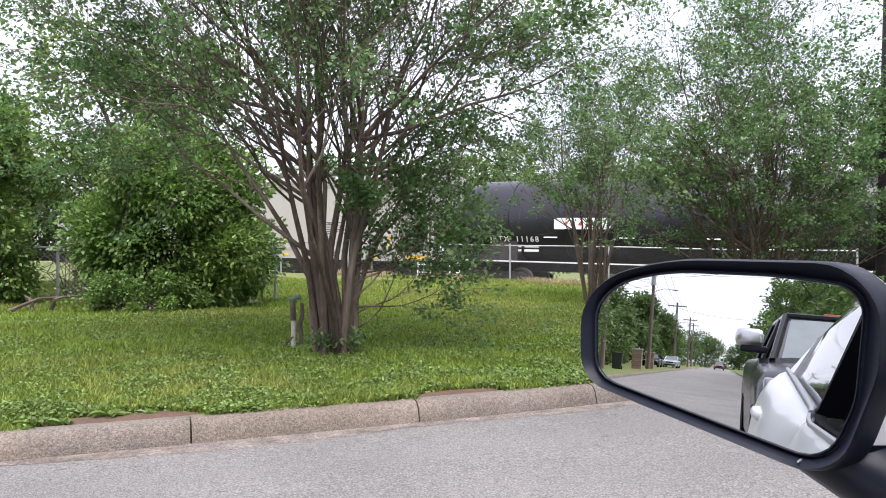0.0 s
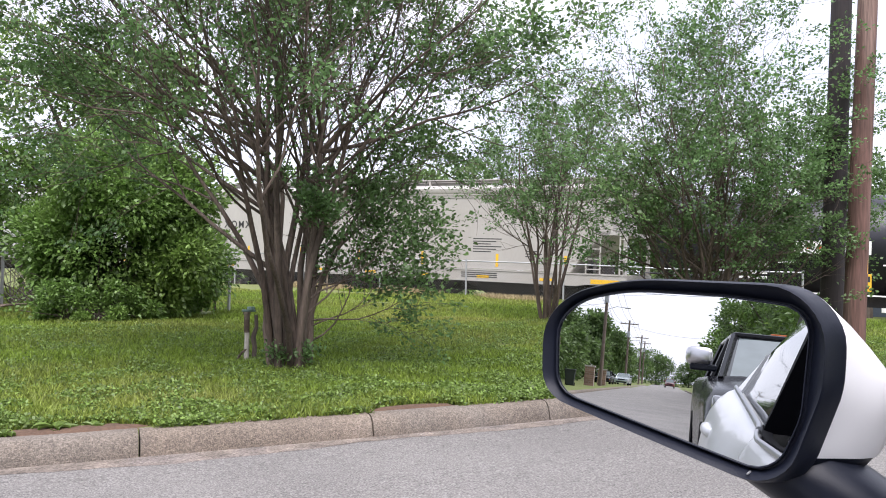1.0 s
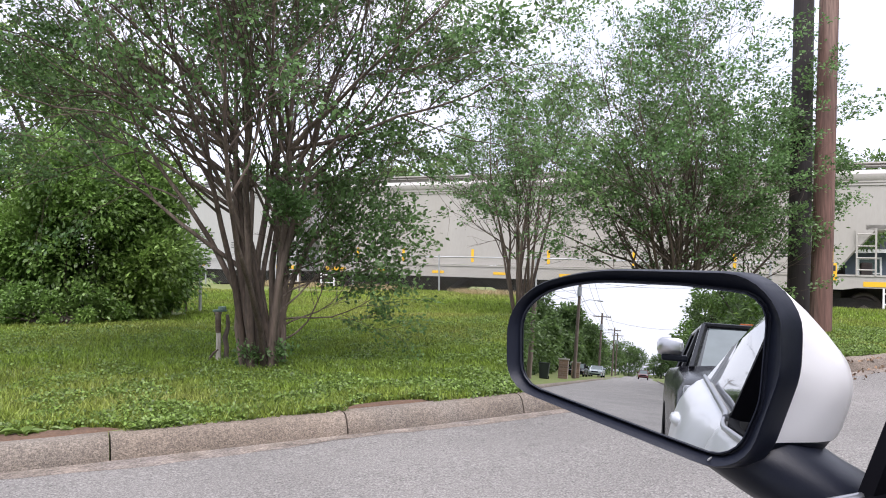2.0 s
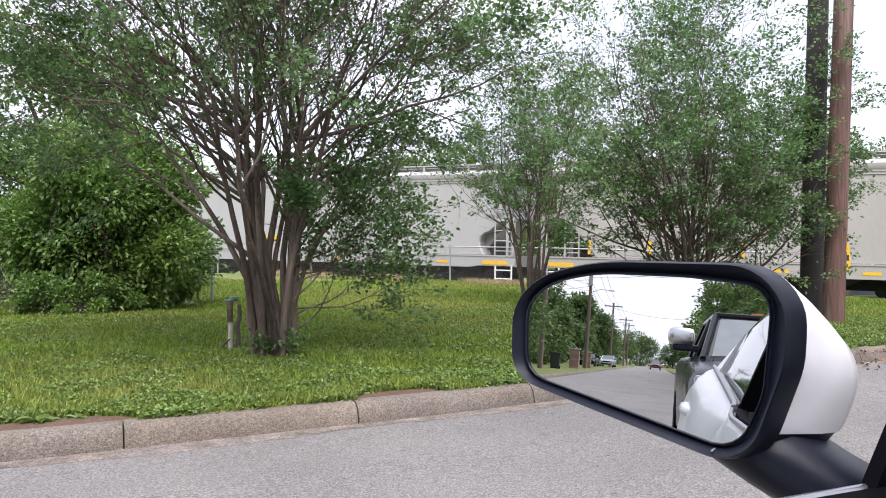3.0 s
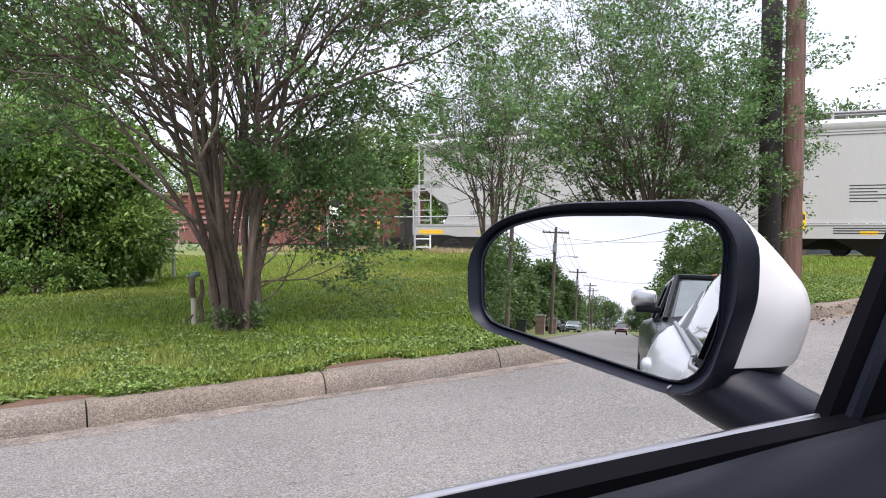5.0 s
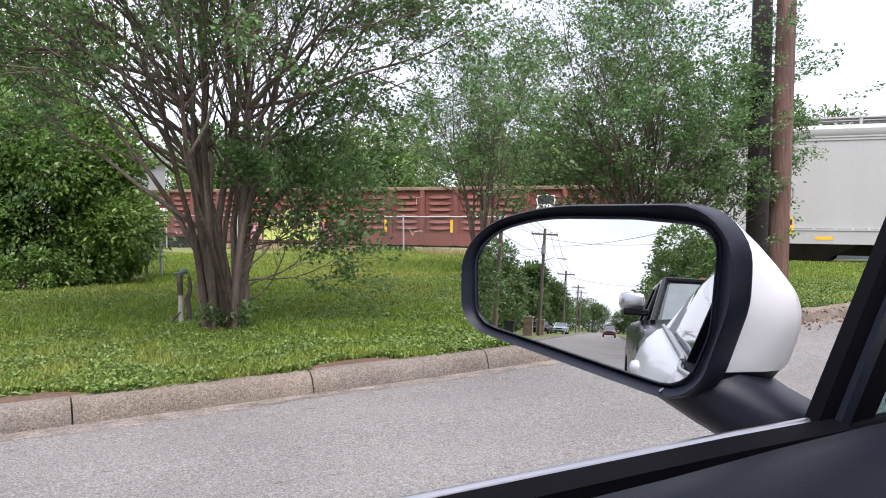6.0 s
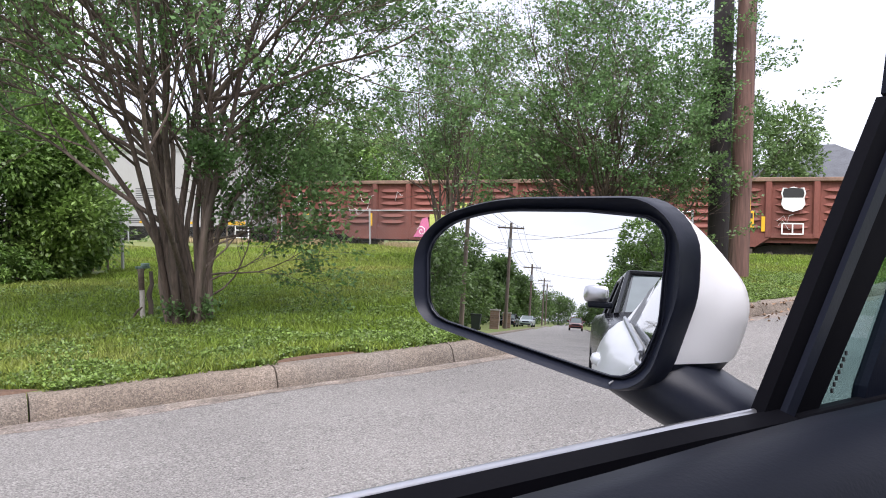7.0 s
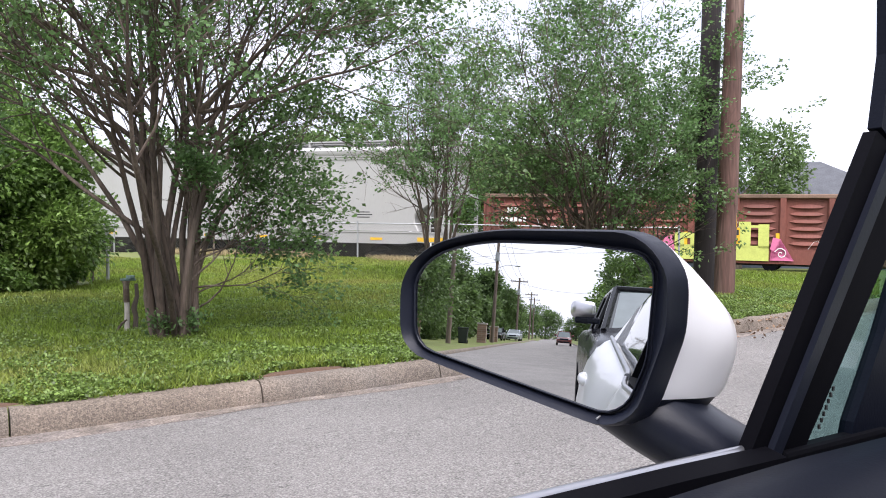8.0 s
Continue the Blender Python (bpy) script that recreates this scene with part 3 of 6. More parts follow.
def tank_car(length, wheels):
    h = length / 2
    car = thing("tank_car", Matrix(), "black tank car with white lettering", "railway car", "cars of the passing train")
    r, zc = 1.5, 2.62
    g = Geo()
    st = [(-h + 0.15, 0.05), (-h + 0.18, 0.45), (-h + 0.28, 0.85), (-h + 0.48, 1.22), (-h + 0.75, 1.42), (-h + 1.1, 1.5)]
    st = st + [(-x, q) for x, q in st[::-1]]
    g.loft([[(x, q * math.cos(a), zc + q * math.sin(a)) for a in np.linspace(0, 2 * math.pi, 41)[:-1]] for x, q in st])
    part("tank", g, TANK, car, smooth=50)
    g = Geo()
    for x in np.linspace(-h + 2.6, h - 2.6, 7):
        g.tube([(x, r * 1.003 * math.cos(a), zc + r * 1.003 * math.sin(a)) for a in np.linspace(0, 2 * math.pi, 33)], 0.02, 4)
    part("weld_seam", g, TANK, car)
    g = Geo()
    g.tube([(0, 0, zc + 1.4), (0, 0, zc + 1.95)], 0.55, 16)
    g.box(-1.6, 1.6, -1.0, 1.0, zc + 1.5, zc + 1.55)
    for x in (-1.6, -0.5, 0.5, 1.6):
        for y in (-1.0, 1.0):
            g.tube([(x, y, zc + 1.2), (x, y, zc + 2.3)], 0.025, 6)
    for y in (-1.0, 1.0):
        for z in (1.9, 2.3):
            g.tube([(-1.6, y, zc + z), (1.6, y, zc + z)], 0.025, 6)
    part("manway", g, TANK, car)
    g = Geo()
    g.box(-h + 0.05, h - 0.05, -0.35, 0.35, 0.8, 1.25)
    for e in (-1, 1):
        g.box(*sorted((e * (h - 0.05), e * (h - 2.9))), -1.5, 1.5, 1.1, 1.2)
        g.prism([(e * (h - 1.2), 1.15), (e * (h - 2.9), 1.15), (e * (h - 2.9), 2.2), (e * (h - 2.3), 2.2)], -1.3, 1.3)
    part("underframe", g, UNDER, car)
    for e in (-1, 1):
        g = Geo()
        for z in (1.3, 1.55):
            g.tube([(e * (h - 0.1), -1.5, z), (e * (h - 2.2), -1.5, z)], 0.02, 6)
        for k in range(4):
            g.tube([(e * (h - 0.1 - 0.7 * k), -1.5, 1.15), (e * (h - 0.1 - 0.7 * k), -1.5, 1.55)], 0.02, 6)
        part("handrail", g, TANK, car)
        g = Geo()
        ladder(g, *sorted((e * (h - 0.25), e * (h - 0.7))), -1.54, 0.5, 1.2, 2)
        part("step", g, WHITE_T, car)
        truck(car, e * (h - 1.9), wheels)
        coupler(car, e * (h - 0.1), e)
    # pale band, lettering and the placard panel
    g = Geo()
    g.box(-h + 0.1, h - 0.1, -1.515, -1.5, 1.14, 1.18)
    for x in np.linspace(-h + 4, h - 3, 5):
        g.box(x, x + 0.5, -1.515, -1.503, 2.0, 2.04)
    part("reflector", g, WHITE_T, car, "thin white strip")
    side = lambda z: -math.sqrt(max(r * r - (z - zc) ** 2, 0)) - 0.02
    text("JRTX", 0.29, WHITE_P, car, upright(-h + 1.83, 1.86, -1.325) @ pose(0, 0, 0, 23, 0, 0))
    text("11168", 0.29, WHITE_P, car, upright(-h + 2.85, 1.86, -1.325) @ pose(0, 0, 0, 23, 0, 0))
    g = Geo()
    for i in range(2):
        for j, w in enumerate((0.42, 0.5, 0.55)):
            x = -h + 1.9 + j * 0.62
            g.box(x, x + w, side(1.7) - 0.03, side(1.7) - 0.02, 1.66 - i * 0.15, 1.74 - i * 0.15)
    tagged(part("stencil", g, WHITE_P, car, "small white stencilled data"), kind="stuff")
    g = Geo()
    g.box(-h + 4.4, -h + 6.4, -1.56, -1.53, 2.3, 2.68)
    part("panel", g, WHITE_P, car, "white advertising panel")
    g = Geo()
    for k in range(5):
        g.prism([(-h + 4.75 + k * 0.26, 2.44), (-h + 4.85 + k * 0.26, 2.42), (-h + 4.91 + k * 0.26, 2.54), (-h + 4.83 + k * 0.26, 2.57)], -1.57, -1.561)
    tagged(part("panel_mark", g, RED_P, car, "red slanted marks"), kind="stuff")
    return car


def gondola(length, wheels):
    h, n = length / 2, 15
    car = thing("gondola_car", Matrix(), "rusty red-brown open gondola with ribbed sides and lime graffiti", "railway car", "cars of the passing train")
    g = Geo()
    g.box(-h + 0.28, h - 0.28, -1.38, 1.38, 0.95, 1.05)
    part("floor", g, GOND, car)
    for e in (-1, 1):
        g = Geo()
        g.box(-h + 0.2, h - 0.2, *sorted((e * 1.44, e * 1.385)), 0.85, 2.68)
        part("side_sheet", g, GOND, car)
        g = Geo()
        g.box(*sorted((e * (h - 0.2), e * (h - 0.28))), -1.38, 1.38, 1.0, 2.68)
        part("end_sheet", g, GOND, car)
    g = Geo()
    g.box(-h + 0.15, h - 0.15, -1.56, -1.38, 2.64, 2.76, 0.02)
    g.box(-h + 0.15, h - 0.15, 1.38, 1.56, 2.64, 2.76, 0.02)
    for e in (-1, 1):
        g.box(*sorted((e * (h - 0.15), e * (h - 0.33))), -1.56, 1.56, 2.645, 2.765, 0.02)
    part("top_rail", g, GOND_R, car, "scuffed rusty top rail")
    g = Geo()
    g.prism([(-h + 0.2, 1.0), (-h + 0.2, 1.14), (h - 0.2, 1.14), (h - 0.2, 1.0), (h - 2.9, 1.0), (h - 3.3, 0.72), (-h + 3.3, 0.72), (-h + 2.9, 1.0)], -1.54, -1.4)
    part("side_sill", g, GOND, car)
    step = (length - 0.8) / n
    for k in range(n + 1):
        x = -h + 0.4 + step * k
        g = Geo()
        z0 = 0.74 if 3.3 < x + h < length - 3.3 else 1.02
        g.loft([[(x - a, y, z0), (x + a, y, z0), (x + a, y, 2.64), (x - a, y, 2.64)] for a, y in ((0.1, -1.42), (0.1, -1.5), (0.07, -1.56))])
        part("side_post", g, GOND, car)
    for k in range(n):
        g = Geo()
        xc = -h + 0.4 + step * (k + 0.5)
        for j in range(6):
            z = 1.32 + j * 0.215
            rings = []
            for u in np.linspace(-1, 1, 7):
                hh = 0.075 * math.sqrt(max(1 - u * u, 0)) + 0.004
                x = xc + u * (step / 2 - 0.17)
                rings.append([(x, -1.43, z - hh), (x, -1.445 - hh * 0.95, z - hh * 0.55), (x, -1.445 - hh * 0.55, z + hh * 0.6), (x, -1.43, z + hh)])
            g.loft(rings)
        part("corrugation", g, GOND, car, smooth=50)
    for e in (-1, 1):
        g = Geo()
        ladder(g, *sorted((e * (h - 0.3), e * (h - 0.8))), -1.62, 0.6, 2.6, 6)
        part("ladder", g, GOND, car)
        g = Geo()
        g.box(*sorted((e * (h - 0.05), e * (h - 0.2))), -0.5, 0.5, 0.8, 2.5)
        g.tube([(e * (h - 0.02), 0.5, 2.2), (e * (h - 0.08), 0.5, 2.2)], 0.28, 14)
        part("brake_gear", g, UNDER, car)
        truck(car, e * (h - 2.0), wheels)
        coupler(car, e * (h - 0.1), e)
    g = Geo()
    g.box(-h + 0.3, h - 0.3, -0.3, 0.3, 0.62, 0.95)
    part("underframe", g, UNDER, car)
    for k in range(8):
        x = -h + 1.25 + step * (2 * k) + 0.3
        g = Geo()
        g.box(x - 0.05, x + 0.05, -1.575, -1.57, 1.18, 1.62)
        part("reflector", g, YELLOW, car, "yellow reflective strip")
    # graffiti: lime block letters, pink scrolls, white emblem
    g = Geo()
    x0 = h - 13.65
    spans = [(0.0, 3.6, 0.95, 1.32), (0.0, 0.38, 1.32, 1.75), (0.38, 0.62, 1.58, 1.75), (0.62, 1.08, 1.32, 1.72), (1.08, 1.5, 1.64, 1.76), (1.5, 1.84, 1.32, 2.22), (1.84, 2.46, 1.62, 1.78), (2.46, 2.92, 1.32, 2.16), (2.92, 3.2, 1.92, 2.04), (3.2, 3.6, 1.32, 2.08)]
    for a, b, c, d in spans:
        g.box(x0 + 0.736 * a, x0 + 0.736 * b, -1.585, -1.576, c - 0.15, 0.8 + (d - 0.8) * 0.84)
    part("graffiti_letter", g, LIME, car, "lime yellow block graffiti")
    for cx, f in ((x0 - 0.3, 1), (x0 + 2.98, -1)):
        g = Geo()
        g.prism([(cx - 0.3, 0.82), (cx + 0.35, 0.82), (cx + 0.3 * f, 1.15), (cx + 0.22 * f, 1.5), (cx + 0.02 * f, 1.45), (cx - 0.12 * f, 1.1)], -1.585, -1.577)
        part("graffiti_scroll", g, PINK, car, "pink graffiti scroll")
    for cx in (x0 - 0.3, x0 + 2.98):
        g = Geo()
        g.tube([(cx + (0.02 + 0.012 * k) * math.cos(k * 0.7), -1.588, 1.02 + (0.02 + 0.012 * k) * math.sin(k * 0.7)) for k in range(14)], 0.014, 4)
        part("graffiti_line", g, WHITE_P, car)
    g = Geo()
    sx = h - 2.3
    g.prism([(sx - 0.28, 2.46), (sx - 0.14, 2.44), (sx, 2.49), (sx + 0.14, 2.44), (sx + 0.28, 2.46), (sx + 0.33, 2.30), (sx + 0.29, 2.16), (sx + 0.32, 1.98), (sx + 0.24, 1.84), (sx, 1.76), (sx - 0.24, 1.84), (sx - 0.32, 1.98), (sx - 0.29, 2.16), (sx - 0.33, 2.30)], -1.59, -1.578)
    part("emblem", g, WHITE_P, car, "white shield emblem")
    g = Geo()
    g.prism([(sx - 0.25, 2.43), (sx, 2.455), (sx + 0.25, 2.43), (sx + 0.29, 2.30), (sx + 0.26, 2.17), (sx - 0.26, 2.17), (sx - 0.29, 2.30)], -1.594, -1.591)
    part("emblem_band", g, BLACK_P, car)
    g = Geo()
    for a, b, c, d in ((-0.3, 0.3, 1.2, 1.24), (-0.3, 0.3, 1.5, 1.54), (-0.3, -0.26, 1.2, 1.54), (0.26, 0.3, 1.2, 1.54), (-0.02, 0.02, 1.24, 1.5)):
        g.box(sx + a, sx + b, -1.585, -1.578, c - 0.1, d - 0.1)
    part("stencil", g, WHITE_P, car)
    g = Geo()
    rr = random.Random(8)
    for k in range(16):
        x, z = rr.uniform(-h + 1, h - 1), rr.uniform(1.0, 2.3)
        pts = [(x + 0.1 * i + rr.uniform(-0.06, 0.06), -1.565, z + rr.uniform(-0.2, 0.2)) for i in range(rr.randint(3, 6))]
        g.tube(pts, 0.006, 4)
    tagged(part("graffiti_line", g, WHITE_P, car, "faint white scrawls"), kind="stuff")
    return car


# Each car: its thing, its middle's place along the track at the start, and its wheelsets.
TRAIN = []


def couple(make, middle, *args):
    wheels = []
    car = make(*args, wheels) if make is not hopper else make(args[0], args[1], args[2], wheels, args[3])
    TRAIN.append((car, middle, wheels))
    return car


couple(tank_car, -14.25 + 8.9, 17.8)
A = couple(hopper, -14.62 - 9.85, "dusty cream covered hopper with sloping ends", HOPPER_D, 19.7, False)
C = couple(hopper, -35.1 - 9.7, "light grey covered hopper with rounded end openings", HOPPER, 19.4, True)
couple(gondola, -55.3 - 10.0, 20.0)
E = couple(hopper, -76.15 - 9.8, "pale covered hopper with sloping ends and dark stencils", HOPPER, 19.6, True)
text("XOMX", 0.42, BLACK_P, A, upright(-7.55, 2.75, -1.525))
text("711", 0.42, BLACK_P, A, upright(-7.55, 2.15, -1.525))
for car, x in ((C, -7.45), (E, -7.45)):
    text("SHQX", 0.32, BLACK_P, car, upright(x, 2.58, -1.525))
    text("42143", 0.32, BLACK_P, car, upright(x, 2.12, -1.525))
    text("LD LMT 220100", 0.15, BLACK_P, car, upright(x, 1.79, -1.525))
    text("LT WT   65900", 0.15, BLACK_P, car, upright(x, 1.64, -1.525))
    text("PLATE", 0.075, BLACK_P, car, upright(x + 1.77, 2.54, -1.525))
    text("C", 0.16, BLACK_P, car, upright(x + 1.81, 2.39, -1.525))
    g = Geo()
    for u0, u1, w0, w1 in ((0, 0.3, 0, 0.018), (0, 0.3, 0.282, 0.3), (0, 0.018, 0.018, 0.282), (0.282, 0.3, 0.018, 0.282)):
        g.box(x + 1.72 + u0, x + 1.72 + u1, -1.526, -1.522, 2.33 + w0, 2.33 + w1)
    part("plate_frame", g, BLACK_P, car, "black stencilled square")
for x in (-8.1, -6.15, -3.4, -0.63, 2.2, 5.2, 7.7):
    g = Geo()
    g.box(x - 0.05, x + 0.05, -1.526, -1.521, 1.55, 2.0)
    part("reflector", g, YELLOW, A, "yellow reflective strip")
G = TRAIN[3][0]
text("MP", 0.25, WHITE_P, G, upright(-8.95, 2.14, -1.58))
g = Geo()
for i in range(6):
    g.box(-9.15 + i * 0.15, -9.05 + i * 0.15, -1.585, -1.577, 1.86, 2.0)
tagged(part("stencil", g, WHITE_P, G), kind="stuff")
g = Geo()
g.box(-1.15, -0.5, -1.535, -1.524, 1.78, 2.02, 0.003)
plate = part("warning_plate", g, YELLOW, C, "small yellow warning plate")
g = Geo()
g.box(-1.1, -0.55, -1.538, -1.536, 1.80, 1.86)
part("plate_band", g, BLACK_P, plate)
text("CENTER FLOW", 0.17, BLACK_P, C, upright(-2.4, 1.17, -1.59))

# rails, sleepers and ballast
for w in (TRACK_W - 0.7175, TRACK_W + 0.7175):
    g = Geo()
    rings = []
    for s in (-120, 70):
        p = at(s, w, rail_z(s) if abs(s) < 60 else -0.44 + GRADE * s)
        o = Vector((ACROSS[0], ACROSS[1], 0))
        rings.append([p + o * a + Vector((0, 0, z)) for a, z in ((-0.07, -0.17), (-0.07, -0.15), (-0.01, -0.13), (-0.01, -0.04), (-0.036, -0.03), (-0.036, 0), (0.036, 0), (0.036, -0.03), (0.01, -0.04), (0.01, -0.13), (0.07, -0.15), (0.07, -0.17))])
    g.loft(rings)
    solid("rail", g, WHEEL, "worn steel rail on its sleepers", "rail", "rails of the track", kind="structure")
g = Geo()
for s in np.arange(-60, 60, 0.55):
    g.box(s - 0.11, s + 0.11, -1.3, 1.3, -0.36, -0.18)
solid("sleeper", g, UNDER, "row of dark timber sleepers", "sleeper", kind="stuff", m=Matrix.Translation(at(0, TRACK_W, -0.44)) @ pose(0, 0, 0, 0, math.degrees(-math.atan(GRADE)), math.degrees(TRACK)))
g = Geo()
g.loft([[(s, y, z) for y, z in ((-2.9, -0.9), (-1.7, -0.21), (1.7, -0.21), (2.9, -0.9))] for s in (-130, 80)])
solid("ballast_bed", g, BALLAST, "grey stone ballast under the track", "ballast", kind="structure", m=Matrix.Translation(at(0, TRACK_W, -0.44)) @ pose(0, 0, 0, 0, math.degrees(-math.atan(GRADE)), math.degrees(TRACK)))


# ---- poles, signs, fences, standpipe ----
def utility_pole(base, top, r0, r1, mats, label):
    g = Geo()
    b, t = Vector(base), Vector(top)
    g.tube([b + (t - b) * k / 6 for k in range(7)], [r0 + (r1 - r0) * k / 6 for k in range(7)], 14)
    pole = thing("utility_pole", Matrix(), label, "utility pole")
    part("shaft", g, mats, pole, smooth=50)
    return pole


def ground_pt(x, y, up=0.0):
    return Vector((x, y, float(land(x, y)) + up))


brown = utility_pole((10.765, 8.215, -0.3), (11.165, 8.125, 10.0), 0.165, 0.125, POLE_B, "reddish brown weathered wooden utility pole in the verge")
dark = utility_pole((11.08, 8.865, -0.3), (11.42, 8.835, 10.2), 0.185, 0.14, POLE_D, "black creosoted wooden utility pole beside a brown one")
g = Geo()
g.box(11.175, 11.195, 8.715, 8.735, 0.3, 1.95)
part("cable_guard", g, WHITE_T, dark, "pale moulding over the earth wire")
g = Geo()
g.box(10.865, 10.89, 8.055, 8.08, 1.28, 1.75)
part("guard_strip", g, YELLOW, brown)
sign = thing("warning_sign", pose(10.93, 8.14, 1.0, 0, 0, -32), "small yellow warning sign with dark marks on a thin post", "sign")
g = Geo()
g.box(-0.10, 0.10, -0.006, 0.006, 0.0, 0.27, 0.004)
part("plate", g, YELLOW, sign)
g = Geo()
g.box(-0.08, 0.08, -0.0085, -0.0065, 0.15, 0.235)
g.box(-0.07, 0.06, -0.0085, -0.0065, 0.05, 0.07)
g.box(-0.07, 0.03, -0.0085, -0.0065, 0.09, 0.105)
part("marks", g, BLACK_P, sign)
g = Geo()
g.box(-0.02, 0.02, 0.008, 0.03, -0.85, 0.27)
part("post", g, RUSTY, sign)

# standpipe with a hose bib and a stake
sp = thing("standpipe", Matrix.Translation(ground_pt(1.71, 8.70, 0.05)), "weathered pale standpipe with a green tap beside a bent stake", "standpipe")
g = Geo()
g.tube([(0, 0, -0.15), (0.005, 0, 0.25), (0.0, 0.0, 0.30)], 0.028, 10)
part("pipe", g, STONE, sp, smooth=40)
g = Geo()
g.tube([(0, 0, 0.28), (-0.004, 0, 0.48)], 0.032, 10)
g.tube([(-0.004, 0, 0.48), (-0.004, 0, 0.505)], 0.04, 8)
part("valve_body", g, RUSTY, sp, smooth=40)
g = Geo()
g.box(-0.06, 0.09, -0.02, 0.02, 0.505, 0.53, 0.008)
g.tube([(0.04, 0, 0.53), (0.04, 0, 0.56)], 0.045, 10)
part("tap", g, material("tap_paint", (0.16, 0.24, 0.21), 0.7, vary=0.3, scale=20, fine=90, bump=0.2), sp)
g = Geo()
g.tube([(0.085, 0.02, -0.15), (0.095, 0.02, 0.12), (0.075, 0.02, 0.22), (0.11, 0.02, 0.34), (0.10, 0.02, 0.47)], [0.028, 0.026, 0.03, 0.022, 0.02], 8)
part("stake", g, BARK_D, sp, smooth=40)
g = Geo()
g.tube([(-0.12, 0.02, -0.06), (-0.05, 0.0, 0.06), (0, -0.02, 0.1)], 0.012, 6)
part("brace", g, RUSTY, sp)


def chain_fence(pts, label, height, wire):
    """A chain-link fence over ground points: posts, top rail and mesh."""
    f = thing("chain_link_fence", Matrix(), label, "fence")
    tops = []
    for p in pts:
        g = Geo()
        g.tube([(p.x, p.y, p.z - 0.3), (p.x, p.y, p.z + height)], 0.03, 8)
        g.tube([(p.x, p.y, p.z + height), (p.x, p.y, p.z + height + 0.03)], 0.038, 8)
        part("post", g, STEEL, f)
        tops.append(Vector((p.x, p.y, p.z + height - 0.03)))
    g = Geo()
    g.tube(tops, 0.021, 7)
    part("top_rail", g, STEEL, f)
    g = Geo()
    for a, b in zip(pts, pts[1:]):
        n = max(int((b - a).length / 0.10), 1)
        k_up = max(int(height / 0.10), 1)
        o = Vector((0, 0, 0.03))
        u = Vector((0, 0, height - 0.06))
        for k in range(-k_up, n):
            for flip in (0, 1):
                k0, k1 = k, k + k_up
                z0, z1 = 0.0, 1.0
                if k0 < 0:
                    z0, k0 = -k0 / k_up, 0
                if k1 > n:
                    z1, k1 = z0 + (1 - z0) * (n - k0) / max(k1 - k0, 1), n
                if flip:
                    z0, z1 = 1 - z0, 1 - z1
                g.tube([a + (b - a) * k0 / n + o + u * z0, a + (b - a) * k1 / n + o + u * z1], wire, 3, caps=False)
    tagged(part("mesh", g, MESH, f), kind="stuff")
    return f


back = []
for s in np.arange(-32.2, 0, 3.4):
    p = at(float(s), 23.35)
    back.append(ground_pt(p.x, p.y))
chain_fence(back, "grey galvanised chain-link fence along the railway", 1.24, 0.0019)
chain_fence([ground_pt(x, y) for x, y in ((-9.5, 20.9), (-6.8, 19.8), (-4.0, 18.6), (-1.27, 17.5), (0.75, 16.8), (2.82, 16.1))], "chain-link yard fence half buried in a bush", 1.12, 0.0024)
g = Geo()
for x, y, h in ((2.3, 16.3, 0.55), (2.55, 16.2, 0.6), (7.4, 24.6, 0.9)):
    p = ground_pt(x, y)
    s = Geo()
    s.tube([p - Vector((0, 0, 0.2)), p + Vector((0.02, 0, h))], 0.03, 7)
    solid("stub_post", s, RUSTY, "short rusty stub post by the yard fence", "post", "stub posts")


# ---- trees and bushes ----
def grow(g, rng, base, direction, length, radius, level, twigs, spread, lift, fork=3, bare=0.35, sides=7):
    """A limb with its forks; the outermost shoots are kept as places for leaves."""
    n = 6 if level > 1 else 4
    wave = 0.14 if level < 3 or radius < 0.04 else 0.085
    pts, radii = [Vector(base)], [radius]
    d = Vector(direction).normalized()
    for i in range(n):
        d = (d + Vector(rng.normal(0, wave, 3)) + Vector((0, 0, lift))).normalized()
        pts.append(pts[-1] + d * length / n)
        radii.append(radius * (1 - 0.72 * (i + 1) / n))
    if radius > 0.0025:
        (g.fine if g.fine is not None and level < 2 else g).tube(pts, radii, sides if level > 2 else 5 if level > 1 else 4, caps=False)
    if level == 0:
        twigs.append((pts[1], pts[-1]))
        return pts
    for k in range(fork):
        u = bare + (1 - bare) * (k + 0.5 + rng.uniform(-0.4, 0.4)) / fork
        i = min(int(u * n), n - 1)
        p = pts[i].lerp(pts[i + 1], u * n - i)
        axis = d.orthogonal()
        axis.rotate(Matrix.Rotation(rng.uniform(0, 2 * math.pi), 3, d))
        e = ((pts[i + 1] - pts[i]).normalized() + axis * spread * rng.uniform(0.6, 1.3)).normalized()
        grow(g, rng, p, e, length * rng.uniform(0.42, 0.68), max(radii[i] * 0.55, 0.0032), level - 1, twigs, spread, lift * 0.8, fork, 0.2, sides)
    grow(g, rng, pts[-1], d, length * 0.45, radii[-1], level - 1, twigs, spread, lift * 0.8, fork, 0.2, sides)
    return pts


